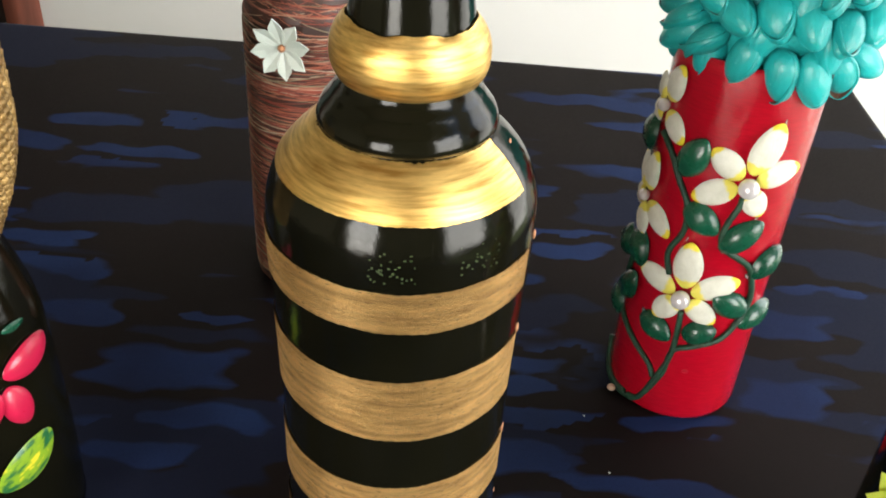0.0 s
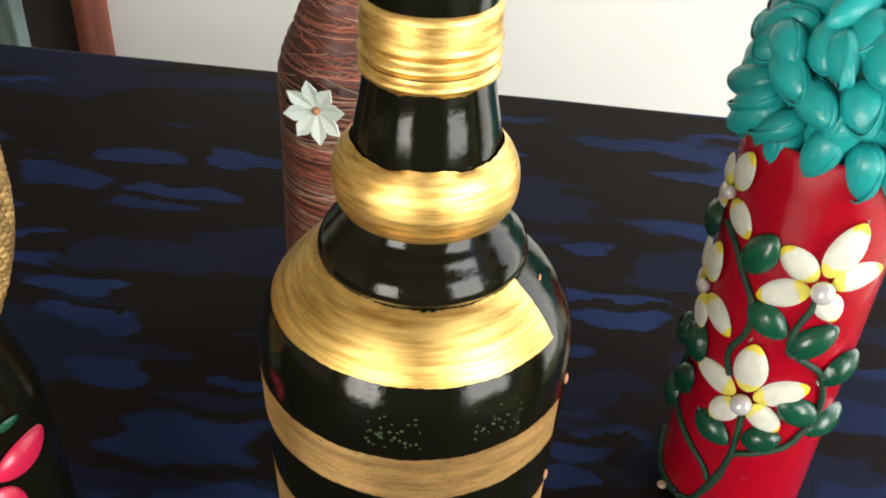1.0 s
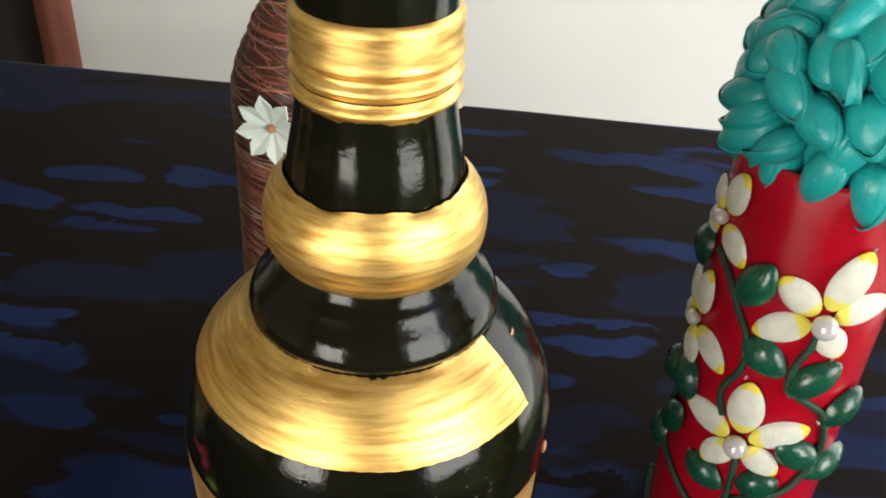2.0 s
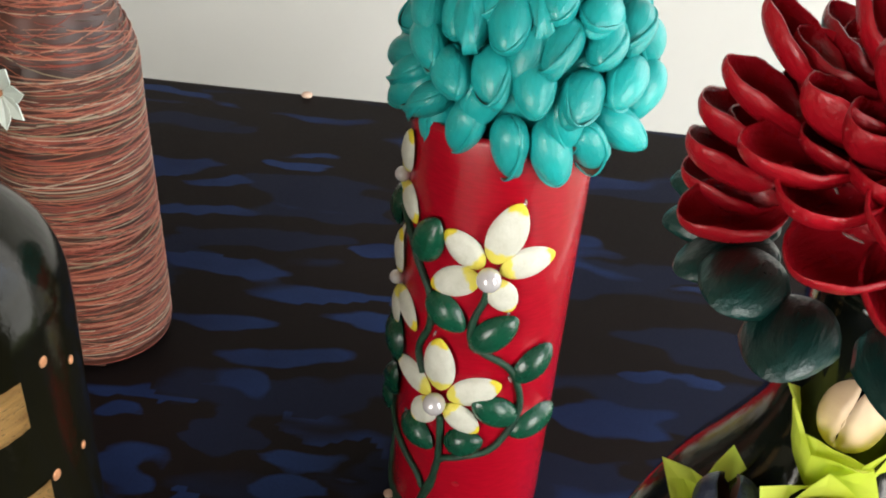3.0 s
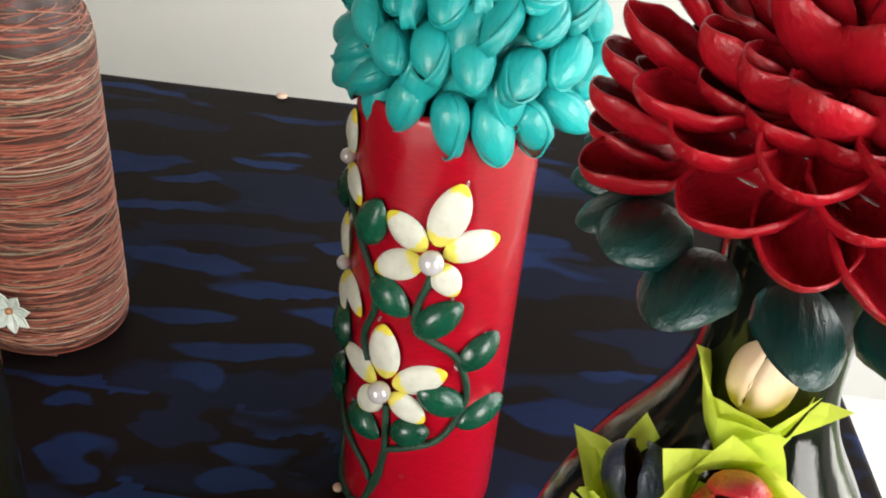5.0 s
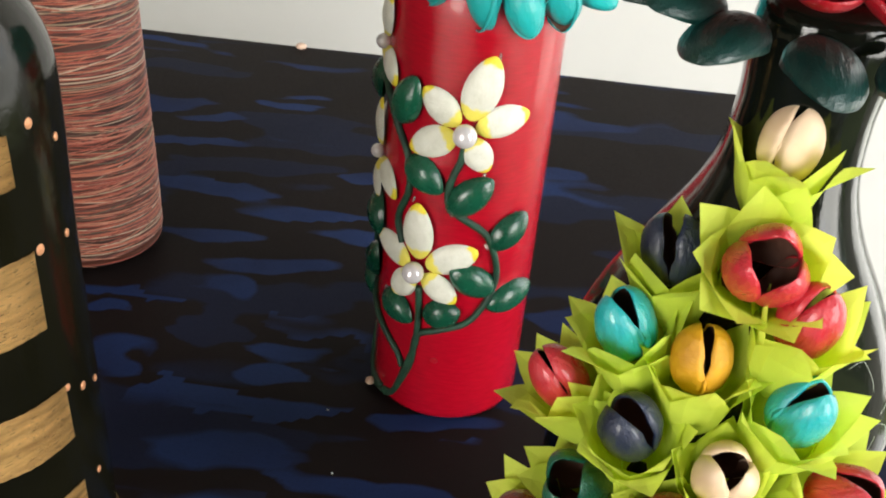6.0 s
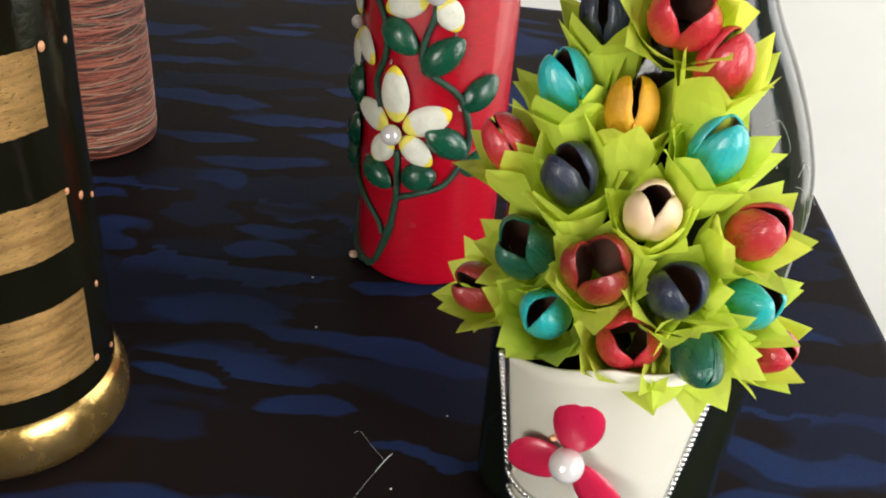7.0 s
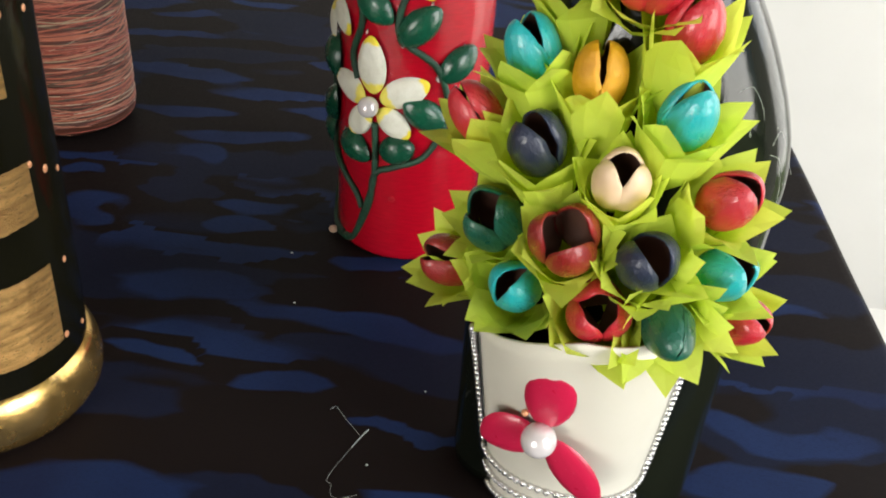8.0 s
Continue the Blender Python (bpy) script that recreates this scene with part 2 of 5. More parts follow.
# ---------------------------------------------------------------- building helpers
def part(name, bm, mats, parent=None, label="", at=None, smooth=True):
    """Links a bmesh as one mesh object, under a thing or a part."""
    me = bpy.data.meshes.new(name)
    bm.to_mesh(me)
    bm.free()
    for m in (mats if isinstance(mats, (list, tuple)) else [mats]):
        me.materials.append(m)
    if smooth:
        me.polygons.foreach_set("use_smooth", [True] * len(me.polygons))
    ob = new(name, me)
    if parent is not None:
        ob.parent = parent
    if at is not None:
        ob.matrix_local = at
    return tagged(ob, label)


def again(ob, parent, at, name=None):
    """Another piece that shares the mesh of ob."""
    o = new(name or ob.name.split(".")[0], ob.data)
    o.parent = parent
    o.matrix_local = at
    return o


TURN = radians(-7.15)  # the bottles face a little aside from the table's edge


def thing(name, x, y, z, label, category, group=""):
    e = new(name)
    e.empty_display_size = 0.02
    e.location = (x, y, z)
    e.rotation_euler = (0, 0, TURN)
    return tagged(e, label, category, group)


def lathe(profile, seg=72, a0=-180.0, a1=180.0, flat=None, lean=(0, 0), wob=None, off=0.0, power=2.0):
    """Surface of revolution about z; angle 0 looks to -y. flat(z) squeezes the depth; wob(a) shifts z."""
    bm = bmesh.new()
    uvl = bm.loops.layers.uv.new("UVMap")
    closed = abs(a1 - a0) >= 359.9
    n = seg if closed else seg + 1
    rows = []
    for z, r in profile:
        row = []
        for i in range(n):
            a = radians(a0 + (a1 - a0) * i / seg)
            zz = z + (wob(a, z) if wob else 0.0)
            c, s = math.cos(a), math.sin(a)
            k = 1.0
            if power != 2.0:
                k = (abs(c) ** power + abs(s) ** power) ** (-1 / power)
            rr = (r + off) * k
            row.append(bm.verts.new((rr * s + lean[0] * zz, -rr * c * (flat(z) if flat else 1.0) + lean[1] * zz, zz)))
        rows.append(row)
    for j in range(len(rows) - 1):
        r = 0.03
        for i in range(seg):
            i2 = (i + 1) % n
            f = bm.faces.new((rows[j][i], rows[j][i2], rows[j + 1][i2], rows[j + 1][i]))
            us = [i, i + 1, i + 1, i]
            for lp, u, jj in zip(f.loops, us, (j, j, j + 1, j + 1)):
                lp[uvl].uv = (radians((a1 - a0) * u / seg) * r * 10, profile[jj][0] * 10)
    return bm


def smooth_profile(pts, step=0.002):
    """Catmull-Rom through (z, r) pairs, which may go in any order of z."""
    out = []
    p = [pts[0]] + list(pts) + [pts[-1]]
    for i in range(1, len(p) - 2):
        n = max(1, int(math.hypot(p[i + 1][0] - p[i][0], p[i + 1][1] - p[i][1]) / step))
        for k in range(n):
            t = k / n
            q = []
            for d in (0, 1):
                a, b, c, e = p[i - 1][d], p[i][d], p[i + 1][d], p[i + 2][d]
                q.append(0.5 * (2 * b + (c - a) * t + (2 * a - 5 * b + 4 * c - e) * t * t + (3 * b - a - 3 * c + e) * t ** 3))
            out.append((q[0], max(q[1], 0.0)))
    out.append(pts[-1])
    return out


def radius_at(profile, z):
    best = [r for (zz, r) in sorted(profile, key=lambda q: abs(q[0] - z))[:2]]
    return sum(best) / 2


def half_shell(L, W, D, thick=0.0009, nu=9, nv=8, bm=None, m=Matrix(), seed=0, wave=1.0):
    """Half a nut shell: root at the origin, tip along y, hollow side to +z. Material 0 outside, 1 inside."""
    bm = bm or bmesh.new()
    rnd = random.Random(seed)
    k1 = rnd.uniform(0.84, 1.08)
    ph = [rnd.uniform(0, 6.28) for _ in range(4)]
    grids = []
    for inner in (0, 1):
        g = []
        for i in range(nu + 1):
            u = 0.5 - 0.5 * math.cos(math.pi * i / nu)
            v = abs(2 * u ** k1 - 1)
            s = max(0.0, 1 - v ** (2.25 if u < 0.5 else 1.8)) ** 0.5
            w = W / 2 * s * (1 - 0.20 * max(0.0, u - 0.5)) * (1 + 0.025 * math.sin(9 * u + ph[0]) + 0.012 * math.sin(23 * u + ph[1]))
            d = D * s
            row = []
            for j in range(nv + 1):
                a = math.pi * j / nv
                kx = w - inner * thick if w > thick else w * 0.3
                kd = d - inner * thick if d > thick else d * 0.3
                y = L * u + (inner * thick * (1 if u < 0.5 else -1) if i in (0, nu) else 0)
                lift = D * wave * (0.12 * math.sin(math.pi * u) + (0.07 * math.sin(7 * u + ph[2]) + 0.04 * math.sin(19 * u + ph[3])) * math.cos(a) ** 2 * s)
                row.append(bm.verts.new(m @ Vector((kx * math.cos(a), y, -kd * math.sin(a) + lift))))
            g.append(row)
        grids.append(g)
    for inner in (0, 1):
        g = grids[inner]
        for i in range(nu):
            for j in range(nv):
                q = (g[i][j], g[i + 1][j], g[i + 1][j + 1], g[i][j + 1])
                f = bm.faces.new(q if not inner else q[::-1])
                f.material_index = inner
    o, n = grids
    for i in range(nu):
        for j in (0, nv):
            q = (o[i][j], n[i][j], n[i + 1][j], o[i + 1][j])
            bm.faces.new(q if j == 0 else q[::-1]).material_index = 0
    return bm


def closed_shell(L, W, D, gape, seed=0):
    """A nut with both half shells, split open by gape degrees."""
    bm = half_shell(L, W, D, m=Matrix.Rotation(radians(gape * 0.5), 4, "X") @ Matrix.Translation((0, 0, -0.0002)), seed=seed, nu=16, nv=12, wave=0.12)
    half_shell(L * 0.99, W * 0.98, D, m=Matrix.Rotation(radians(-gape * 0.5), 4, "X") @ Matrix.Translation((0, 0, 0.0002)) @ Matrix.Rotation(math.pi, 4, "Y"),
               bm=bm, seed=seed + 7, nu=16, nv=12, wave=0.12)
    return bm


def frame_of(pos, y_axis, z_hint):
    """A pose whose y runs along y_axis and whose z leans to z_hint."""
    y = Vector(y_axis).normalized()
    x = y.cross(Vector(z_hint)).normalized()
    z = x.cross(y)
    return Matrix.Translation(pos) @ Matrix((x, y, z)).transposed().to_4x4()


def ball(r, seg=16, rings=10, squash=1.0):
    bm = bmesh.new()
    bmesh.ops.create_uvsphere(bm, u_segments=seg, v_segments=rings, radius=r)
    bmesh.ops.scale(bm, vec=(1, 1, squash), verts=bm.verts)
    return bm


def tube(points, r, sides=8, bm=None, taper=None, closed=False):
    """A round cord along points."""
    bm = bm or bmesh.new()
    pts = [Vector(p) for p in points]
    rings = []
    n = len(pts)
    for i, p in enumerate(pts):
        a = pts[(i - 1) % n] if closed else pts[max(0, i - 1)]
        b = pts[(i + 1) % n] if closed else pts[min(n - 1, i + 1)]
        d = (b - a).normalized()
        x = d.cross(Vector((0.31, 0.2, 0.93))).normalized()
        y = d.cross(x)
        rr = r * (taper(i / max(1, n - 1)) if taper else 1)
        rings.append([bm.verts.new(p + rr * (math.cos(2 * math.pi * k / sides) * x + math.sin(2 * math.pi * k / sides) * y)) for k in range(sides)])
    for i in range(n if closed else n - 1):
        for k in range(sides):
            i2, k2 = (i + 1) % n, (k + 1) % sides
            bm.faces.new((rings[i][k], rings[i][k2], rings[i2][k2], rings[i2][k]))
    if not closed:
        bm.faces.new(rings[0][::-1])
        bm.faces.new(rings[-1])
    return bm


def box(x0, x1, y0, y1, z0, z1, bevel=0.0, bm=None):
    bm = bm or bmesh.new()
    made = bmesh.ops.create_cube(bm, size=1.0, matrix=Matrix.Translation(((x0 + x1) / 2, (y0 + y1) / 2, (z0 + z1) / 2)) @ Matrix.Diagonal((x1 - x0, y1 - y0, z1 - z0, 1)))
    if bevel:
        es = list({e for v in made["verts"] for e in v.link_edges})
        bmesh.ops.bevel(bm, geom=es, offset=bevel, segments=2, affect="EDGES")
    return bm


def spline(pts, n=8):
    out = []
    p = [pts[0]] + list(pts) + [pts[-1]]
    for i in range(1, len(p) - 2):
        for k in range(n):
            t = k / n
            a, b, c, d = (Vector(v) for v in p[i - 1:i + 3])
            out.append(0.5 * (2 * b + (c - a) * t + (2 * a - 5 * b + 4 * c - d) * t * t + (3 * b - a - 3 * c + d) * t ** 3))
    out.append(Vector(pts[-1]))
    return out


def seed_petal(L=0.0165, W=0.0092, H=0.0034, name_seed=0):
    """A plump seed laid flat: root at the origin, tip along y, dome to +z."""
    bm = bmesh.new()
    nu, nv = 12, 8
    g = []
    for i in range(nu + 1):
        u = 0.5 - 0.5 * math.cos(math.pi * i / nu)
        s = max(0.0, math.sin(math.pi * u ** 0.92)) ** 0.56
        row = []
        for j in range(nv + 1):
            a = math.pi * j / nv
            ridge = 1 + 0.10 * math.cos(a * 6)
            row.append(bm.verts.new((W / 2 * s * math.cos(a), L * u, H * s * math.sin(a) * ridge - 0.0004)))
        g.append(row)
    for i in range(nu):
        for j in range(nv):
            bm.faces.new((g[i][j], g[i][j + 1], g[i + 1][j + 1], g[i + 1][j]))
    return bm


# ---------------------------------------------------------------- the room
FLOOR_Z, CEIL_Z = -0.75, 1.95
X0, X1, Y0, Y1 = -2.1, 1.4, -1.9, 1.42
WT = 0.18


def wall(name, bm, label, mat=WALL):
    return tagged(part(name, bm, mat, smooth=False), label, "wall", kind="structure")


bm = box(-0.59, X1 + WT, Y1, Y1 + WT, FLOOR_Z, CEIL_Z)
box(X0 - WT, -1.52, Y1, Y1 + WT, FLOOR_Z, CEIL_Z, bm=bm)
box(-1.52, -0.59, Y1, Y1 + WT, FLOOR_Z + 2.08, CEIL_Z, bm=bm)
wall("wall_north", bm, "plain cream painted wall behind the table")
wall("wall_west", box(X0 - WT, X0, Y0, Y1, FLOOR_Z, CEIL_Z), "plain olive painted side wall", WALL_DIM)
# the opening from y 0.45 to 1.30 is added, unseen, to hold the fill lamp
bm = box(X1, X1 + WT, 0.0, 0.45, FLOOR_Z, CEIL_Z)
box(X1, X1 + WT, 1.30, Y1, FLOOR_Z, CEIL_Z, bm=bm)
box(X1, X1 + WT, 0.45, 1.30, 1.3, CEIL_Z, bm=bm)
box(X1, X1 + WT, Y0, -1.35, FLOOR_Z, CEIL_Z, bm=bm)
box(X1, X1 + WT, -1.35, 0.0, 1.4, CEIL_Z, bm=bm)
wall("wall_east", bm, "unseen cream wall with two openings, the northern one added for light")
bm = box(X0 - WT, -1.55, Y0 - WT, Y0, FLOOR_Z, CEIL_Z)
box(-0.45, X1 + WT, Y0 - WT, Y0, FLOOR_Z, CEIL_Z, bm=bm)
box(-1.55, -0.45, Y0 - WT, Y0, FLOOR_Z, -0.3, bm=bm)
box(-1.55, -0.45, Y0 - WT, Y0, 1.15, CEIL_Z, bm=bm)
wall("wall_south", bm, "olive painted wall with one window", WALL_DIM)
tagged(part("ceiling", box(X0 - WT, X1 + WT, Y0 - WT, Y1 + WT, CEIL_Z, CEIL_Z + 0.12), CEIL, smooth=False), "brown boarded ceiling", "ceiling", kind="structure")

floor = tagged(part("floor", box(X0 - WT, X1 + WT, Y0 - WT, Y1 + WT, FLOOR_Z - 0.1, FLOOR_Z - 0.003), GROUT, smooth=False),
               "pale glossy tiled floor", "floor", kind="structure")

ground = tagged(part("ground", box(-60, 60, -60, 60, FLOOR_Z - 0.4, FLOOR_Z - 0.12), LAWN, smooth=False), "garden ground outside the house", "ground", kind="structure")

# window frame with bars in the south wall
win = tagged(new("window_1"), "wooden window frame with bars", "window", kind="structure")
win.location = (-1.0, Y0 - 0.06, 0.0)
for sx in (-0.55, 0.50):
    part("window_frame", box(sx, sx + 0.05, -0.03, 0.03, -0.30, 1.15), WOOD_RED, win, smooth=False)
for z in (-0.30, 1.10):
    part("window_frame", box(-0.50, 0.50, -0.03, 0.03, z, z + 0.05), WOOD_RED, win, smooth=False)
for bx in (-0.18, 0.18):
    part("window_bar", box(bx - 0.015, bx + 0.015, -0.015, 0.015, -0.25, 1.10), WOOD_RED, win, smooth=False)
for z in (-0.01, 0.26, 0.53, 0.80):
    part("window_bar", box(-0.50, 0.50, 0.017, 0.04, z - 0.02, z + 0.02), WOOD_RED, win, smooth=False)

# doorway with a red-brown frame beside the table, dark leaf and a hanging strip for a reflection
door = tagged(new("door_1"), "dark wooden door in a red-brown frame", "door", kind="structure")
door.location = (-1.055, Y1, FLOOR_Z)
part("door_frame", box(0.42, 0.468, -0.03, 0.10, 0, 2.08, 0.004), WOOD_RED, door, "red-brown wooden frame")
part("door_frame", box(-0.468, -0.42, -0.03, 0.10, 0, 2.08, 0.004), WOOD_RED, door)
part("door_frame", box(-0.418, 0.418, -0.03, 0.10, 2.03, 2.08, 0.004), WOOD_RED, door)
part("door_leaf", box(-0.415, 0.415, 0.04, 0.08, 0.005, 2.028, 0.003), WOOD_DARK, door, "dark wooden door leaf")

# folded sheet whose grey-green colour stands in for a reflection on the door
bm = bmesh.new()
cols = []
for i in range(41):
    u = i / 40
    cols.append([bm.verts.new((-0.05 + 0.40 * u + 0.02 * math.sin(u * 9), 0.018 * math.sin(u * 31) + 0.006 * math.sin(u * 77), z)) for z in (0.10, 0.6, 1.2, 2.0)])
for i in range(40):
    for j in range(3):
        bm.faces.new((cols[i][j], cols[i + 1][j], cols[i + 1][j + 1], cols[i][j + 1]))
curtain = part("curtain", bm, REFLECTION_STRIP)
curtain.location = (-1.055, Y1 - 0.06, FLOOR_Z)
tagged(curtain, "grey-green strip standing in for a reflection in the doorway", "curtain")

# garden hedge beyond the openings
rnd = random.Random(4)
vs, fs = [], []
for _ in range(9000):
    side = rnd.random() < 0.6
    if side:
        p = Vector((4.2 + rnd.gauss(0, 0.5), rnd.uniform(-4, 3.5), rnd.uniform(-0.9, 1.6) + rnd.gauss(0, 0.3)))
    else:
        p = Vector((rnd.uniform(-4.5, 2), -4.6 + rnd.gauss(0, 0.5), rnd.uniform(-0.9, 1.3) + rnd.gauss(0, 0.3)))
    a = Vector((rnd.gauss(0, 1), rnd.gauss(0, 1), rnd.gauss(0, 1))).normalized()
    b = a.cross(Vector((rnd.gauss(0, 1), rnd.gauss(0, 1), rnd.gauss(0, 1)))).normalized()
    s = rnd.uniform(0.06, 0.13)
    k = len(vs)
    vs += [p - a * s, p + b * s * 0.4, p + a * s, p - b * s * 0.4]
    fs.append((k, k + 1, k + 2, k + 3))
me = bpy.data.meshes.new("garden_hedge")
me.from_pydata(vs, [], fs)
me.materials.append(LEAFAGE)
tagged(new("garden_hedge", me), "leafy green garden hedge outside", "hedge", kind="stuff")

# ---------------------------------------------------------------- table and printed cloth
TX0, TX1, TY0, TY1 = -0.88, 0.4353, -0.42, 0.7336
table = thing("table", (TX0 + TX1) / 2, (TY0 + TY1) / 2, FLOOR_Z, "wooden table under a printed cloth", "table")
table.rotation_euler = (0, 0, 0)
hx, hy = (TX1 - TX0) / 2, (TY1 - TY0) / 2
part("tabletop", box(-hx + 0.004, hx - 0.004, -hy + 0.004, hy - 0.004, 0.715, 0.746, 0.003), WOOD_DARK, table)
for sx in (-1, 1):
    for sy in (-1, 1):
        part("leg", box(sx * (hx - 0.12) - 0.03, sx * (hx - 0.12) + 0.03, sy * (hy - 0.07) - 0.03, sy * (hy - 0.07) + 0.03, 0, 0.714, 0.004), WOOD_DARK, table)


def value_noise(x, y, seed):
    """Smooth lattice noise on arrays, 0 to 1."""
    lat = np.random.RandomState(seed).rand(64, 64)
    xi, yi = np.floor(x).astype(int), np.floor(y).astype(int)
    fx, fy = x - xi, y - yi
    fx, fy = fx * fx * (3 - 2 * fx), fy * fy * (3 - 2 * fy)
    g = lambda a, b: lat[a % 64, b % 64]
    return (g(xi, yi) * (1 - fx) + g(xi + 1, yi) * fx) * (1 - fy) + (g(xi, yi + 1) * (1 - fx) + g(xi + 1, yi + 1) * fx) * fy


# streaks of the print: centre x, y, half length, half width, turn in degrees
STREAKS_NEAR = [
    (0.159, 0.298, 0.033, 0.0098, 3), (0.222, 0.287, 0.037, 0.0067, -5), (0.150, 0.257, 0.012, 0.0044, -7), (0.202, 0.249, 0.023, 0.0047, -5), (0.251, 0.234, 0.011, 0.0023, 6),
    (0.159, 0.191, 0.029, 0.0102, 0), (0.153, 0.173, 0.013, 0.0053, 2), (0.259, 0.203, 0.018, 0.0043, -4), (0.232, 0.328, 0.027, 0.0053, 10), (0.380, 0.252, 0.025, 0.0075, -5),
    (0.370, 0.231, 0.023, 0.0070, 0), (0.335, 0.207, 0.004, 0.0034, 2), (0.125, 0.405, 0.022, 0.0088, -3), (0.133, 0.427, 0.028, 0.0074, 6), (0.099, 0.344, 0.014, 0.0144, -32),
    (0.368, 0.276, 0.007, 0.0031, -6),
]
STREAKS_FAR = [
    (-0.111, 0.434, 0.024, 0.0080, -6), (-0.141, 0.456, 0.017, 0.0056, 1), (-0.068, 0.372, 0.027, 0.0100, -1), (-0.006, 0.336, 0.034, 0.0137, 2), (0.022, 0.306, 0.024, 0.0073, 2),
    (-0.007, 0.282, 0.024, 0.0074, 1), (-0.133, 0.582, 0.032, 0.0094, 2), (-0.173, 0.543, 0.036, 0.0112, -7), (-0.089, 0.537, 0.029, 0.0075, -1), (0.006, 0.375, 0.012, 0.0039, -5),
    (0.172, 0.530, 0.018, 0.0066, -5), (0.189, 0.464, 0.022, 0.0086, 0), (0.171, 0.360, 0.021, 0.0068, -3), (0.306, 0.410, 0.027, 0.0091, 6), (0.295, 0.352, 0.021, 0.0132, 3),
    (0.327, 0.443, 0.013, 0.0046, 0), (0.107, 0.448, 0.024, 0.0067, 4), (0.079, 0.380, 0.016, 0.0042, 5), (0.157, 0.343, 0.018, 0.0055, 5), (0.061, 0.550, 0.034, 0.0054, 6),
    (0.055, 0.588, 0.029, 0.0060, 9), (0.104, 0.620, 0.019, 0.0064, 2),
]
STREAKS_DIM = [
    (0.201, 0.194, 0.016, 0.0083, -1), (0.402, 0.298, 0.027, 0.0097, 5), (-0.080, 0.468, 0.045, 0.0160, 4), (0.130, 0.372, 0.013, 0.0149, 1), (0.093, 0.528, 0.052, 0.0099, 7),
]


def cloth():
    step, drop, rad = 0.003, 0.16, 0.006
    xs = np.arange(TX0 - drop, TX1 + drop + step, step)
    ys = np.arange(TY0 - drop, TY1 + drop + step, step)
    nx, ny = len(xs), len(ys)
    gx, gy = np.meshgrid(xs, ys)
    gx, gy = gx.ravel(), gy.ravel()
    # the print
    wx = (value_noise(gx * 34, gy * 95, 1) - 0.5) * 0.030 + (value_noise(gx * 90, gy * 210, 2) - 0.5) * 0.012
    wy = (value_noise(gx * 42, gy * 40, 3) - 0.5) * 0.010 + (value_noise(gx * 120, gy * 150, 4) - 0.5) * 0.003
    ux, uy = gx + wx, gy + wy

    def streaks(rows, k=1.0):
        best = np.full_like(gx, -9.0)
        for cx, cy, a, b, turn in rows:
            c, q = math.cos(radians(turn)), math.sin(radians(turn))
            x, y = ux - cx, uy - cy
            best = np.maximum(best, 1 - (np.abs(x * c + y * q) / (a * 1.06 * k)) ** 2.4 - ((y * c - x * q) / (b * 1.08 * k)) ** 2)
        return best
    light = np.clip(streaks(STREAKS_NEAR + STREAKS_FAR), -1, 1)
    near = streaks(STREAKS_NEAR + STREAKS_FAR + STREAKS_DIM, 1.45)
    far = 0.70 * value_noise(ux * 11, uy * 46, 5) + 0.30 * value_noise(ux * 25, uy * 105, 6)
    light = np.maximum(light, np.where(near < -0.6, (far - 0.70) * 7, -1))
    midn = 0.7 * value_noise(ux * 8 + 9, uy * 30 + 4, 7) + 0.3 * value_noise(ux * 22, uy * 80, 8)
    mid = np.maximum((midn - 0.57) * 6, np.clip(streaks(STREAKS_DIM), -1, 1))
    # the shape: flat on the top, rounded over the edge, hanging below it
    def fold(v, lo, hi):
        over = np.where(v > hi, v - hi, np.where(v < lo, lo - v, 0.0))
        return np.clip(v, lo, hi), over
    px, ox = fold(gx, TX0, TX1)
    py, oy = fold(gy, TY0, TY1)
    o = np.maximum(ox, oy)
    pz = -o + 0.0007 * (value_noise(gx * 14, gy * 14, 9) - 0.5) - 0.0006
    hang = np.clip(o / 0.05, 0, 1) * 0.006 * (1 + np.sin((gx + gy) * 60))
    px = px + np.sign(gx - px) * hang * (ox > 0)
    py = py + np.sign(gy - py) * hang * (oy > 0)
    co = np.stack([px, py, pz], 1)
    idx = np.arange(nx * ny).reshape(ny, nx)
    quads = np.stack([idx[:-1, :-1], idx[:-1, 1:], idx[1:, 1:], idx[1:, :-1]], -1).reshape(-1, 4)
    me = bpy.data.meshes.new("tablecloth")
    me.from_pydata(co.tolist(), [], quads.tolist())
    for nm, arr in (("light", light), ("mid", mid)):
        at = me.attributes.new(nm, "FLOAT", "POINT")
        at.data.foreach_set("value", arr.astype(np.float32))
    me.materials.append(CLOTH)
    me.polygons.foreach_set("use_smooth", [True] * len(me.polygons))
    tagged(new("tablecloth", me), "dark navy and brown camouflage print cloth spread on the table", "tablecloth")


cloth()


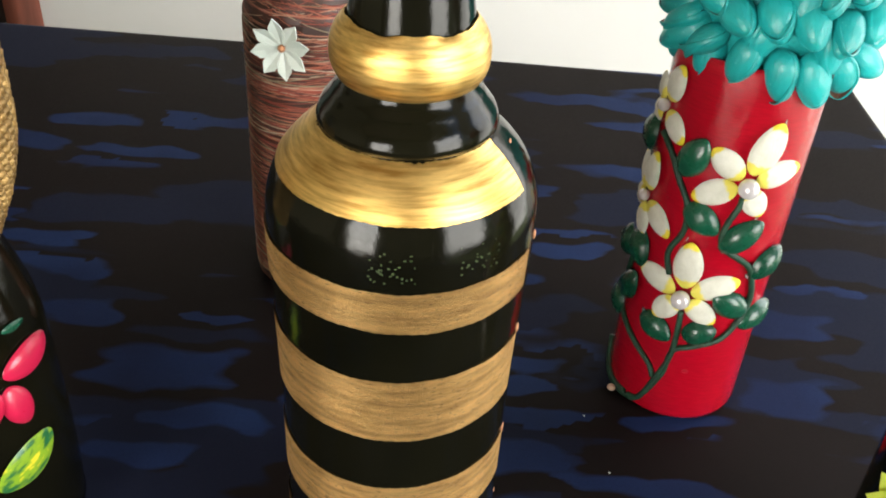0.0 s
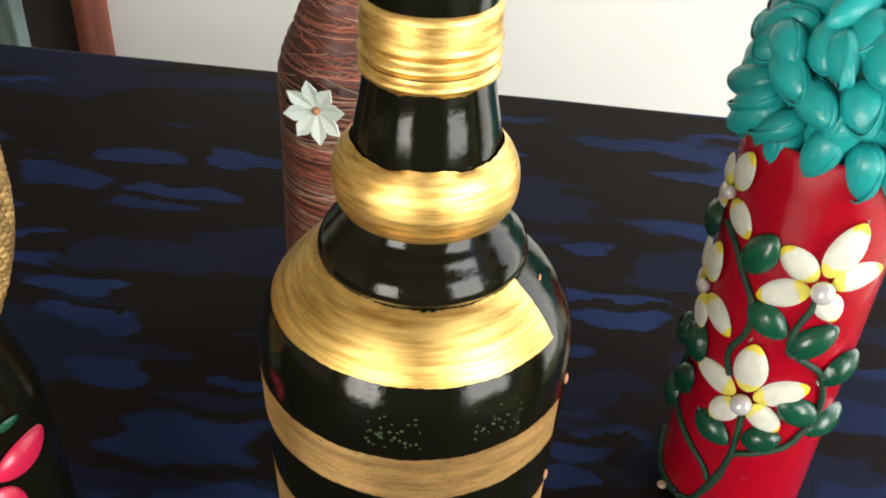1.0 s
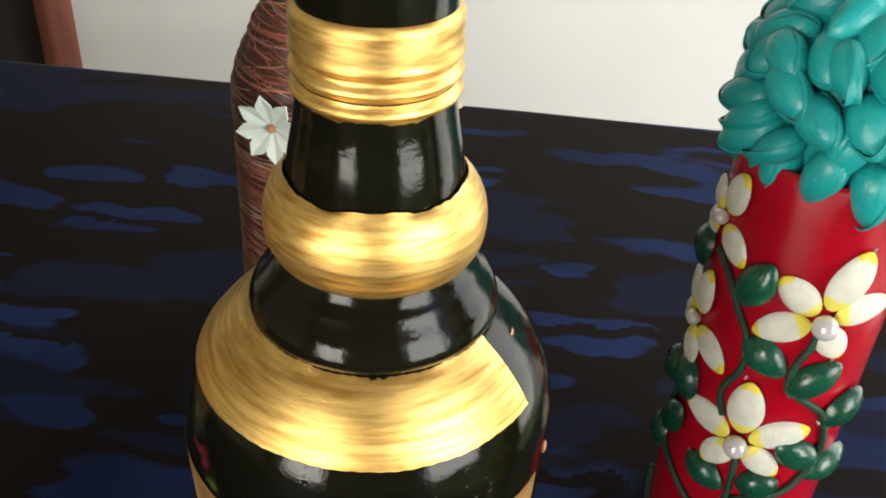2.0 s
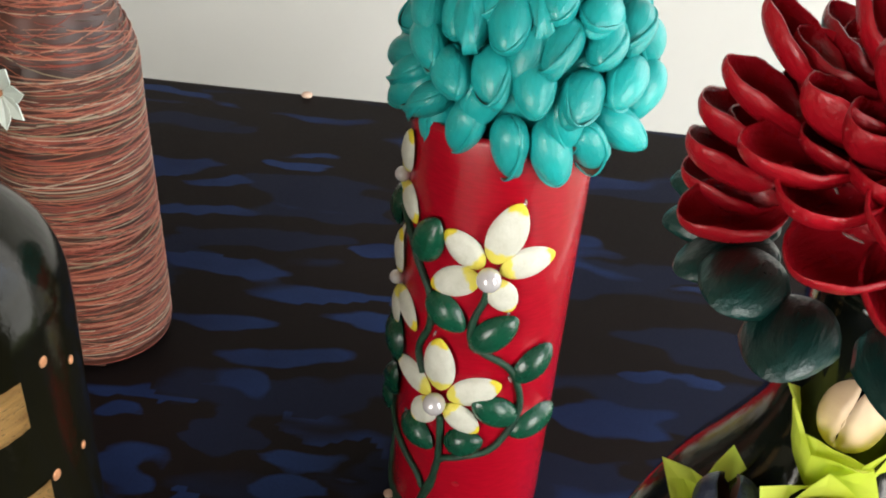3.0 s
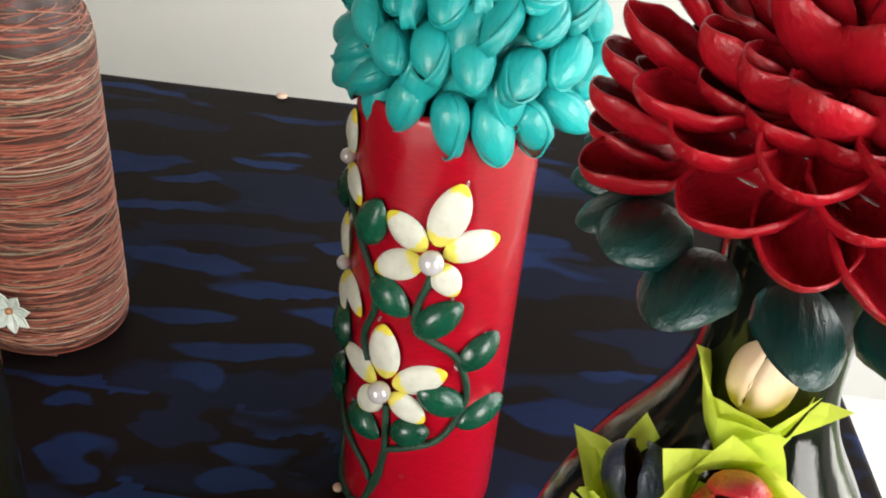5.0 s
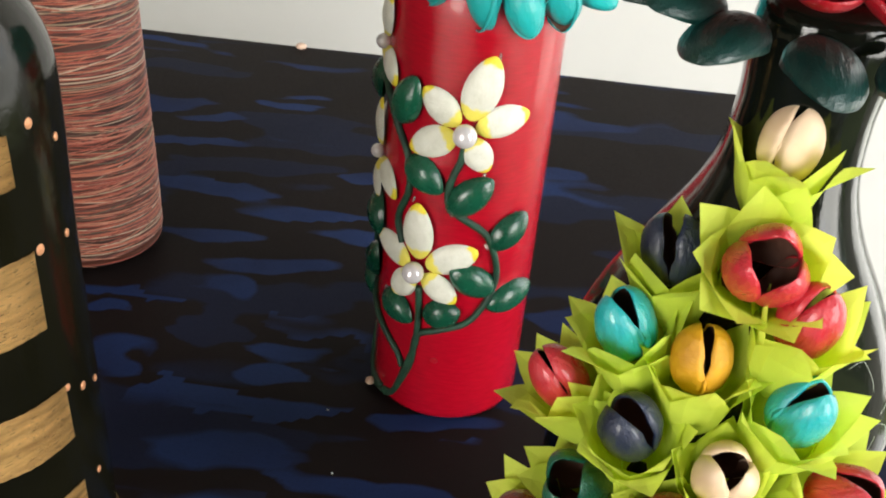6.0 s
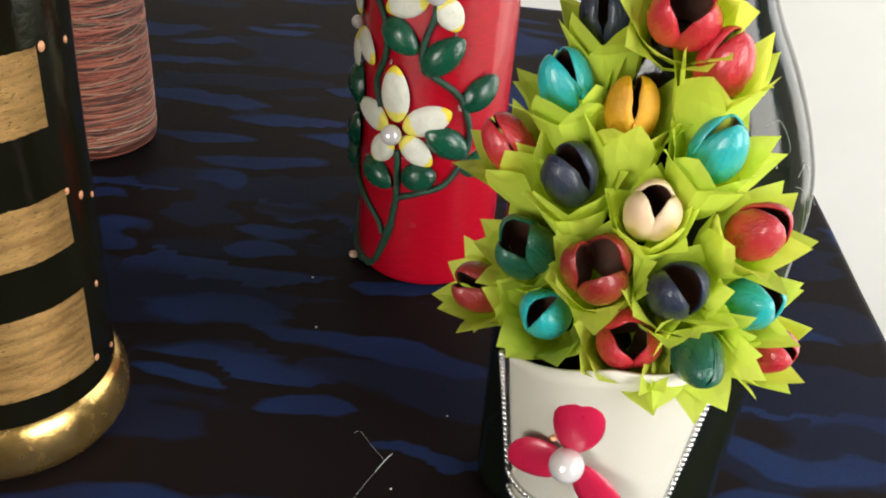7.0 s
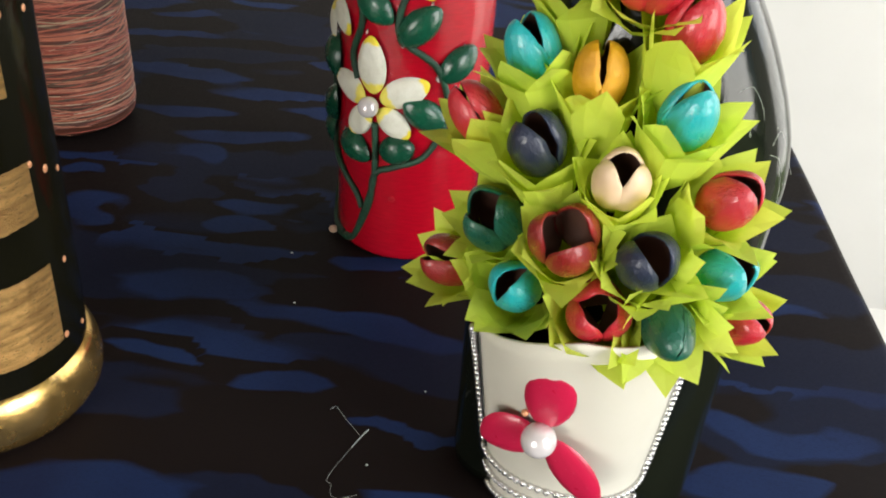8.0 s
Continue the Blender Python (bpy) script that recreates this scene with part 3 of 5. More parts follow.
# ---------------------------------------------------------------- bottle with gold bands
def gold_bottle():
    b = thing("gold_striped_bottle", 0.1108, 0.2290, 0.0008, "black glass bottle with hand-painted gold bands and bulb", "bottle", "decorated bottles")
    b.rotation_euler = (radians(0.4), 0, TURN)
    body = smooth_profile([(0.0, 0.0), (0.0, 0.028), (0.004, 0.0322), (0.030, 0.0338), (0.060, 0.0345), (0.100, 0.0347), (0.135, 0.0355), (0.160, 0.0365),
                           (0.1715, 0.0366), (0.1775, 0.0360), (0.1835, 0.0341), (0.1880, 0.0315), (0.1920, 0.0281), (0.1948, 0.0250), (0.1966, 0.0226)], 0.0015)
    neck = smooth_profile([(0.1966, 0.0226), (0.1970, 0.0230), (0.1980, 0.0233), (0.1992, 0.0231), (0.2014, 0.0221), (0.2036, 0.0203), (0.2060, 0.0187), (0.2090, 0.0170),
                           (0.2250, 0.0154), (0.2336, 0.0139), (0.2383, 0.0133), (0.2465, 0.0129), (0.265, 0.0127), (0.275, 0.0129), (0.279, 0.0122), (0.280, 0.0)], 0.0012)

    def bend(bm):
        """The neck stands a little to the side of the body's axis."""
        for vert in bm.verts:
            k = min(1.0, max(0.0, (vert.co.z - 0.165) / 0.040))
            vert.co.x += 0.0009 * k * k * (3 - 2 * k)
        return bm
    part("body", bend(lathe(body + neck, 96)), BLACK, b)
    bulb = smooth_profile([(0.2086, 0.0168), (0.2094, 0.0181), (0.2122, 0.0195), (0.2155, 0.0199), (0.2187, 0.0195), (0.2217, 0.0182), (0.2244, 0.0160)], 0.001)
    part("gold_bulb", bend(lathe(bulb, 80, wob=lambda a, z: 0.0004 * math.sin(5 * a) + 0.0002 * math.sin(13 * a + 1) + 0.00015 * math.sin(41 * a) if z > 0.2238 else 0)), GOLD, b, "gold-painted bulging ring on the neck")
    rib = [(0.2388, 0.0132)]
    for k in range(26):
        z = 0.2393 + k * 0.00055
        rib.append((z, 0.0136 + (0.0006 * math.sin(k * 1.0) if k < 15 else 0.0002)))
    rib.append((0.2540, 0.0128))
    part("gold_screw_thread", bend(lathe(rib, 80, wob=lambda a, z: 0.0003 * math.sin(7 * a) + 0.0002 * math.sin(19 * a + 2) + 0.00015 * math.sin(47 * a) if z < 0.2391 else 0)), GOLD, b, "gold-painted screw thread")
    rnd = random.Random(11)
    for k, (z1, z0, a1, mat) in enumerate([(0.1966, 0.1840, 75, GOLD), (0.1678, 0.1550, 77.5, GOLD_FOIL), (0.1378, 0.1154, 81, GOLD_FOIL), (0.0955, 0.0775, 85, GOLD_FOIL), (0.0612, 0.0320, 86, GOLD_FOIL)]):
        n = 10
        prof = []
        for i in range(n + 1):
            z = z0 + (z1 - z0) * i / n
            prof.append((z, radius_at(body, z)))
        if k == 0:
            prof = [(z, r) for z, r in body if z0 <= z <= z1]
        ph = [rnd.uniform(0, 6) for _ in range(4)]

        def wob(a, z, z0=prof[0][0], z1=prof[-1][0], ph=ph):
            if z0 < z < z1:
                return 0
            s = 1 if z == z1 else 0
            return 0.00022 * math.sin(4 * a + ph[s]) + 0.00010 * math.sin(17 * a + ph[s + 1]) + 0.00009 * math.sin(71 * a + ph[s + 2])
        part("gold_band", bend(lathe(prof, 150, -112, a1, wob=wob, off=0.00035)), mat, b, "hand-painted gold band")
    ring = smooth_profile([(0.0002, 0.0310), (0.0015, 0.0338), (0.006, 0.0366), (0.012, 0.0370), (0.017, 0.0362), (0.0205, 0.0348), (0.0218, 0.0333)], 0.001)
    part("gold_foot", lathe(ring, 96), GOLD_WORN, b, "gold-painted rounded foot")
    dot = None
    for z, a, s in [(0.1925, 92, 1.2), (0.1677, 88, 1.1), (0.1600, 103.5, .9), (0.1345, 103, .9), (0.1367, 84.5, 1.2), (0.0938, 86.4, .9), (0.0891, 97, 1.1), (0.0845, 111, .9),
                    (0.0573, 98.3, .9), (0.0323, 89, 1), (0.0286, 108, .8)]:
        r = radius_at(body, z) + 0.0001
        ar = radians(a)
        p = Vector((r * math.sin(ar), -r * math.cos(ar), z))
        m = frame_of(p, (0, 0, 1), (math.sin(ar), -math.cos(ar), 0)) @ Matrix.Diagonal((s, s * 1.15, 0.35, 1))
        if dot is None:
            dot = part("copper_dot", ball(0.0011, 10, 6), COPPER, b, "small copper paint dot", at=m)
        else:
            again(dot, b, m)
    # worn raised marks on the dark band
    bm = bmesh.new()
    for _ in range(60):
        a, z = radians(rnd.choice((rnd.uniform(0, 18), rnd.uniform(36, 54)))), rnd.uniform(0.1705, 0.1790)
        r = radius_at(body, z) + 0.0001
        w = rnd.uniform(0.0002, 0.0007)
        mm = frame_of((r * math.sin(a), -r * math.cos(a), z), (0, 0, 1), (math.sin(a), -math.cos(a), 0)) @ Matrix.Diagonal((w, rnd.uniform(0.0002, 0.0006), 0.0002, 1))
        bmesh.ops.create_cube(bm, size=1, matrix=mm)
    part("raised_mark", bm, MARK, b, "worn unreadable raised marks", smooth=False)
    return b


gold_bottle()


# ---------------------------------------------------------------- red vase with shell ball
def red_vase():
    v = thing("red_vase", 0.2349, 0.3605, 0.0004, "red vase with white seed flowers, green vines, teal shell ball", "vase", "decorated bottles")
    R0, H = 0.0302, 0.174
    rad = lambda z: R0 + 0.0006 * math.sin(math.pi * min(1.0, z / H))
    body = [(0.0, 0.0), (0.0, R0 - 0.002), (0.0008, R0 - 0.0005), (0.003, R0), (H - 0.002, rad(H)), (H, rad(H) - 0.0006), (H, rad(H) - 0.0025), (H - 0.02, rad(H) - 0.003), (H - 0.02, 0)]
    fine = []
    for (za, ra), (zb, rb) in zip(body, body[1:]):
        n = max(1, int(abs(zb - za) / 0.01))
        fine += [(za + (zb - za) * i / n, ra + (rb - ra) * i / n) for i in range(n)]
    fine.append(body[-1])
    part("body", lathe(fine, 96), RED, v)

    def on(a, z, lift=0.0):
        ar = radians(a)
        n = Vector((math.sin(ar), -math.cos(ar), 0))
        return n * (rad(z) + lift) + Vector((0, 0, z)), n

    def lay(a0, z0, a1, z1, lift=0.0005):
        p, n0 = on(a0, z0, lift)
        q, n1 = on(a1, z1, lift)
        n = (n0 + n1).normalized()
        return p, q - p, n

    petal = None
    pearl = None
    flowers = [(8, .1281, 1.0, [(21, .1536), (46, .1344), (23, .1147), (-26, .1183), (-19, .1406)]),
               (-16, .0706, 1.0, [(-18, .0966), (22, .0818), (11, .0598), (-34, .0563), (-56, .0756)]),
               (-72, .1472, 0.65, [(-57, .1660), (-44, .1380), (-98, .1545), (-100, .137)]),
               (-73, .1050, 0.65, [(-66, .1265), (-38, .0960), (-66, .0880), (-100, .1190), (-104, .098)])]
    for fa, fz, ps, tips in flowers:
        for ta, tz in tips:
            ba, bz = fa + (ta - fa) * 0.16, fz + (tz - fz) * 0.16
            p, d, n = lay(ba, bz, ta, tz, 0.0008)
            s = d.length / 0.0165
            m = frame_of(p, d + n * 0.0006, n) @ Matrix.Diagonal((0.72 + 0.50 * s, s * 1.06, 0.72, 1))
            if petal is None:
                petal = part("petal", seed_petal(), PETAL, v, "off-white seed petal with yellow tip", at=m)
            else:
                again(petal, v, m)
        p, n = on(fa, fz, 0.0040 if ps == 1.0 else 0.0018)
        m = Matrix.Translation(p) @ Matrix.Diagonal((ps, ps, ps, 1))
        if pearl is None:
            pearl = part("pearl", ball(0.0041, 24, 16), PEARL, v, "small round pearl", at=m)
        else:
            again(pearl, v, m)
    leaf = None
    for a0, z0, a1, z1 in [(-39, .1258, -26, .1426), (-29, .1131, -4, .1049), (3, .0973, 27, .1104), (33, .0831, 56, .0944), (36, .0638, 8, .0735), (37, .0563, 72, .0605),
                           (-45, .0524, -18, .0468), (-8, .0504, 15, .0557), (-90, .0690, -88, .0840), (-70, .0890, -56, .0750), (-76, .0520, -60, .0680), (-90, .0520, -76, .0400), (-88, .1390, -84, .1240)]:
        p, d, n = lay(a0, z0, a1, z1, 0.0006)
        s = d.length / 0.0165
        m = frame_of(p - d * 0.06, d + n * 0.001, n) @ Matrix.Diagonal((1.27, s * 1.12, 1.25, 1))
        if leaf is None:
            leaf = part("leaf", seed_petal(W=0.0100, H=0.0040), VINE_GREEN, v, "dark green glossy seed leaf", at=m)
        else:
            again(leaf, v, m)
    for line in ([(-42, .004), (-31, .0073), (-20, .024), (-14, .0365), (-13, .0492), (-14, .0629)],
                 [(-40, .003), (-31, .0073), (-17, .0255), (-13, .0403), (2, .0453), (21, .0499), (33, .0589), (39, .0699), (34, .0818), (26, .0897), (8, .0965), (1, .1016), (2, .1095), (7, .1176), (8, .1231)],
                 [(-24, .0225), (-29, .0280), (-45, .0345), (-60, .0395), (-76, .0450), (-80, .058), (-72, .075)],
                 [(-30, .079), (-35, .0885), (-27, .1014), (-29, .1134), (-41, .1232), (-52, .1314), (-68, .1366)],
                 [(-88, .010), (-76, .004), (-58, .002), (-42, .003)], [(-94, .018), (-84, .008), (-66, .004), (-46, .004)]):
        pts = spline([on(a, z, 0.0007)[0] for a, z in line], 7)
        part("vine", tube(pts, 0.0013, 8), STEM_GREEN, v, "green cord vine")
    # drops of dried glue beside the leaves and petals
    drop = None
    rnd = random.Random(17)
    for a0, z0 in ((-40, .1250), (-30, .1135), (3, .0970), (32, .0825), (8, .0735), (37, .0560), (-9, .0500), (-45, .0525), (24, .1530), (50, .0950), (20, .1130), (-20, .0975)):
        p, n = on(a0 + rnd.uniform(-3, 3), z0 + rnd.uniform(-.0015, .0015), 0.0004)
        m = frame_of(p, (rnd.uniform(-1, 1) * n.y, -rnd.uniform(-1, 1) * n.x, 1), n) @ Matrix.Diagonal((rnd.uniform(0.5, 1), rnd.uniform(0.8, 2.2), 0.5, 1))
        if drop is None:
            drop = part("glue_drop", ball(0.0008, 10, 8), GLUE, v, "shiny drop of clear glue", at=m)
        else:
            again(drop, v, m)
    p, n = on(-58, 0.0018, 0.0030)
    part("shell_scrap", ball(0.0022, 10, 6, 0.7), CRUMB, v, "bare shell scrap at the foot of the vine", at=Matrix.Translation(p))
    p, n = on(1, 0.0300, 0.0001)
    part("stain", ball(0.0016, 10, 6, 0.8), SHELL_RED, v, "dark spot in the paint", at=frame_of(p, (0, 0, 1), n) @ Matrix.Diagonal((1, 0.8, 0.06, 1)))

    # ball of teal shells
    core = part("shell_ball", ball(0.0290, 28, 18, 0.97), TEAL, v, "dome of teal painted nut shells", at=Matrix.Translation((0.0044, 0.0053, 0.1878)) @ Matrix.Scale(1.07, 4))
    rnd = random.Random(21)
    meshes = []
    for k in range(6):
        bmk = closed_shell(0.0184 + 0.0008 * (k % 3), 0.0122 + 0.0006 * (k % 2), 0.0060, (8, 13, 6, 18, 5, 14)[k], seed=k)
        me = bpy.data.meshes.new("shell")
        bmk.to_mesh(me)
        bmk.free()
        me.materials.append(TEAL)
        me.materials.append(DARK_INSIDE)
        me.polygons.foreach_set("use_smooth", [True] * len(me.polygons))
        meshes.append(me)

    def set_shell(az, el, ang, out, turn, which, r=0.0350):
        """A shell whose middle lies at az, el on the dome; ang turns it in the surface, out lifts its tip."""
        az, el, ang, out = radians(az), radians(el), radians(ang), radians(out)
        n = Vector((math.cos(az) * math.cos(el), math.sin(az) * math.cos(el), math.sin(el)))
        side = Vector((-math.sin(az), math.cos(az), 0))
        up = n.cross(side)
        d = (side * math.sin(ang) + up * math.cos(ang)) * math.cos(out) + n * math.sin(out)
        hint = Matrix.Rotation(turn, 3, d) @ (n - d * n.dot(d) * 0.9)
        mid = n * r
        o = new("shell", meshes[which])
        o.parent = core
        o.matrix_local = frame_of(mid - d * 0.0094, d, hint)
    front = [(-164, 0, 249, 38), (-157, -7, 232, 32), (-154, -14, 232, 45), (-137, -14, 232, 28), (-119, 7, 114, 33), (-137, 14, 113, 8), (-148, 26, 114, 10), (-115, 30, 148, 23),
             (-95, 34, 172, 27), (-99, 10, 156, 33), (-80, 9, 174, 40), (-69, 26, 211, 28), (-111, -18, 201, 13), (-88, -24, 173, 27), (-67, -25, 161, 36), (-45, -26, 152, 22),
             (-24, -20, 122, 56), (-58, 4, 233, 39), (-45, 25, 231, 25), (-45, 38, 238, 23), (-33, 7, 244, 14), (-21, 29, 237, 0), (-6, -5, 221, -6), (5, 15, 143, 4), (-70, 46, 188, 22)]
    turns = [0.3, 1.2, 0.4, 1.5, 0.1, 0.2, 0.4, 1.2, 0.3, 0.2, 0.3, 1.3, 0.9, 0.8, 0.1, 0.9, 0.6, 0.3, 1.5, 0.5, 0.2, 1.3, 0.8, 0.3, 0.6]
    for k, (az, el, ang, out) in enumerate(front):
        set_shell(az, el, ang, out, turns[k], k % 6)
    for k, (az, el, ang, out) in enumerate(((-128, 33, 150, 18), (-108, 46, 175, 22), (-84, 24, 190, 12), (-80, 40, 170, 20), (-104, -3, 200, 8), (-62, -8, 170, 10))):
        set_shell(az, el, ang, out, 0.5 * k, k, 0.0325)
    for el, a0, a1, n in ((-22, 8, 232, 9), (0, 12, 196, 8), (20, 14, 212, 8), (36, 2, 204, 7), (56, -150, 210, 9), (78, -180, 180, 4)):
        for i in range(n):
            set_shell(a0 + (a1 - a0) * (i + 0.5) / n + rnd.uniform(-4, 4), el + rnd.uniform(-4, 4), 180 + rnd.uniform(-50, 50), rnd.uniform(10, 45), rnd.uniform(0, 3), rnd.randrange(6), 0.0330)
    return v


red_vase()


# ---------------------------------------------------------------- thread-wound bottle
def flower8(parent, m, r=0.0125):
    bm = bmesh.new()
    for k in range(8):
        a = 2 * math.pi * k / 8 + 0.2
        rot = Matrix.Rotation(a, 4, "Z") @ Matrix.Rotation(radians(14), 4, "X")
        pts = [(0, 0.001, 0), (-0.24 * r, 0.48 * r, 0.0006), (-0.22 * r, 0.72 * r, 0.0008), (0, r, 0.0002), (0.22 * r, 0.72 * r, 0.0008), (0.24 * r, 0.48 * r, 0.0006)]
        vv = [bm.verts.new(rot @ Vector(p)) for p in pts]
        mid = bm.verts.new(rot @ Vector((0, 0.55 * r, -0.0005)))
        lo = [bm.verts.new(rot @ (Vector(p) + Vector((0, 0, -0.0006)))) for p in pts]
        for i in range(6):
            bm.faces.new((mid, vv[(i + 1) % 6], vv[i]))
            bm.faces.new((vv[i], vv[(i + 1) % 6], lo[(i + 1) % 6], lo[i]))
    f = part("paper_flower", bm, PAPER_WHITE, parent, "pearly white eight-petalled flower", at=m, smooth=False)
    part("bead", ball(0.0017, 12, 8), COPPER, f, "copper bead", at=Matrix.Translation((0, 0, 0.0012)))


def thread_bottle():
    b = thing("thread_wound_bottle", 0.0483, 0.4318, 0.0006, "bottle wound with red, brown and green threads and white paper flowers", "bottle", "decorated bottles")
    prof = smooth_profile([(0.0, 0.0), (0.0, 0.029), (0.003, 0.0322), (0.009, 0.0333), (0.05, 0.0332), (0.11, 0.0324), (0.140, 0.0325), (0.1475, 0.0319), (0.154, 0.0298), (0.162, 0.0265),
                           (0.169, 0.0234), (0.177, 0.0197), (0.190, 0.0160), (0.205, 0.0142), (0.235, 0.0128), (0.245, 0.0130), (0.246, 0.0)], 0.003)
    part("body", lathe(prof, 72), THREAD_CORE, b)
    rnd = random.Random(5)
    vs, fs = [], []
    seg = 56
    for k in range(460):
        z = 0.003 + 0.197 * (k + rnd.random()) / 460
        if z > 0.15 and rnd.random() < 0.12:
            continue
        # threads run in bundles that cross one another
        if k % 7 == 0:
            tilt0, ph0 = rnd.gauss(0, 0.0032 if z < 0.12 else 0.005), rnd.uniform(0, 6.28)
        tilt = tilt0 + rnd.gauss(0, 0.0022)
        ph = ph0 + rnd.gauss(0, 0.9)
        w2 = rnd.gauss(0, 0.0008)
        th = rnd.choice((0.00016, 0.0002, 0.00026, 0.00034))
        base = len(vs)
        for i in range(seg):
            a = 2 * math.pi * i / seg
            zz = min(0.2, max(0.0015, z + tilt * math.sin(a + ph) + w2 * math.sin(2 * a + ph)))
            r = radius_at(prof, zz) + th * 0.6
            for dz, dr in ((-th, 0), (0, th), (th, 0), (0, -th)):
                vs.append(((r + dr) * math.sin(a), -(r + dr) * math.cos(a), zz + dz))
        for i in range(seg):
            i2 = (i + 1) % seg
            for q in range(3):
                fs.append((base + i * 4 + q, base + i2 * 4 + q, base + i2 * 4 + q + 1, base + i * 4 + q + 1))
    me = bpy.data.meshes.new("thread_winding")
    me.from_pydata(vs, [], fs)
    me.materials.append(THREADS)
    me.polygons.foreach_set("use_smooth", [True] * len(me.polygons))
    o = new("thread_winding", me)
    o.parent = b
    tagged(o, "many turns of coloured thread", kind="stuff")
    for a, z in ((-5.5, 0.1395), (5, 0.0295)):
        ar = radians(a)
        n = Vector((math.sin(ar), -math.cos(ar), 0.0))
        flower8(b, frame_of(n * (radius_at(prof, z) + 0.0016) + Vector((0, 0, z)), (0, 0, 1), n), 0.0150 if z > 0.1 else 0.0115)
    return b


thread_bottle()


# ---------------------------------------------------------------- dark bottle with potted tulips and dahlia
def calyx(seed):
    """A folded paper cup with broad cut teeth, root at the origin, opening along y."""
    rnd = random.Random(seed)
    bm = bmesh.new()
    P = lambda ang, r, y: bm.verts.new((r * math.cos(ang), y, r * math.sin(ang)))
    for layer in (0, 1):
        n = 5
        m = 4 * n
        ph = rnd.uniform(0, 6.28)
        teeth = [(rnd.random(), rnd.uniform(-0.12, 0.12), rnd.uniform(0.75, 1.15)) for _ in range(n)]
        rings = []
        for r, y in ((0.0026, -0.0105), (0.0056, -0.0062), (0.0080, -0.0010), (0.0097, 0.0058)):
            r, y = r + 0.0007 * layer, y - 0.0022 * layer
            rings.append([P(ph + 2 * math.pi * k / m, r * (1 + 0.05 * math.cos(2 * math.pi * k / 4)) + rnd.uniform(-.0002, .0002), y) for k in range(m)])
        for lo, hi in zip(rings, rings[1:]):
            for k in range(m):
                k2 = (k + 1) % m
                bm.faces.new((lo[k], lo[k2], hi[k2], hi[k]))
        lip = rings[-1]
        for q, (bend, skew, size) in enumerate(teeth):
            # a tooth over four steps of the lip: a waist of three points and a tip, curling outwards
            a = ph + 2 * math.pi * (q + 0.5) / n
            out = 0.0026 + 0.0052 * bend if layer else 0.0006 + 0.0040 * bend
            h = (0.0098 if layer else 0.0090) * size * (1 - 0.35 * bend)
            y0 = 0.0058 - 0.0022 * layer
            mid = [P(a + skew * 0.5 + da, 0.0101 + 0.0007 * layer + out * 0.38, y0 + h * 0.52) for da in (-0.30, 0.0, 0.30)]
            tip = P(a + skew, 0.0102 + 0.0007 * layer + out, y0 + h)
            L = [lip[(4 * q + k) % m] for k in range(5)]
            bm.faces.new((L[0], L[1], mid[0]))
            bm.faces.new((L[1], L[2], mid[1], mid[0]))
            bm.faces.new((L[2], L[3], mid[2], mid[1]))
            bm.faces.new((L[3], L[4], mid[2]))
            bm.faces.new((mid[0], mid[1], tip))
            bm.faces.new((mid[1], mid[2], tip))
    return bm


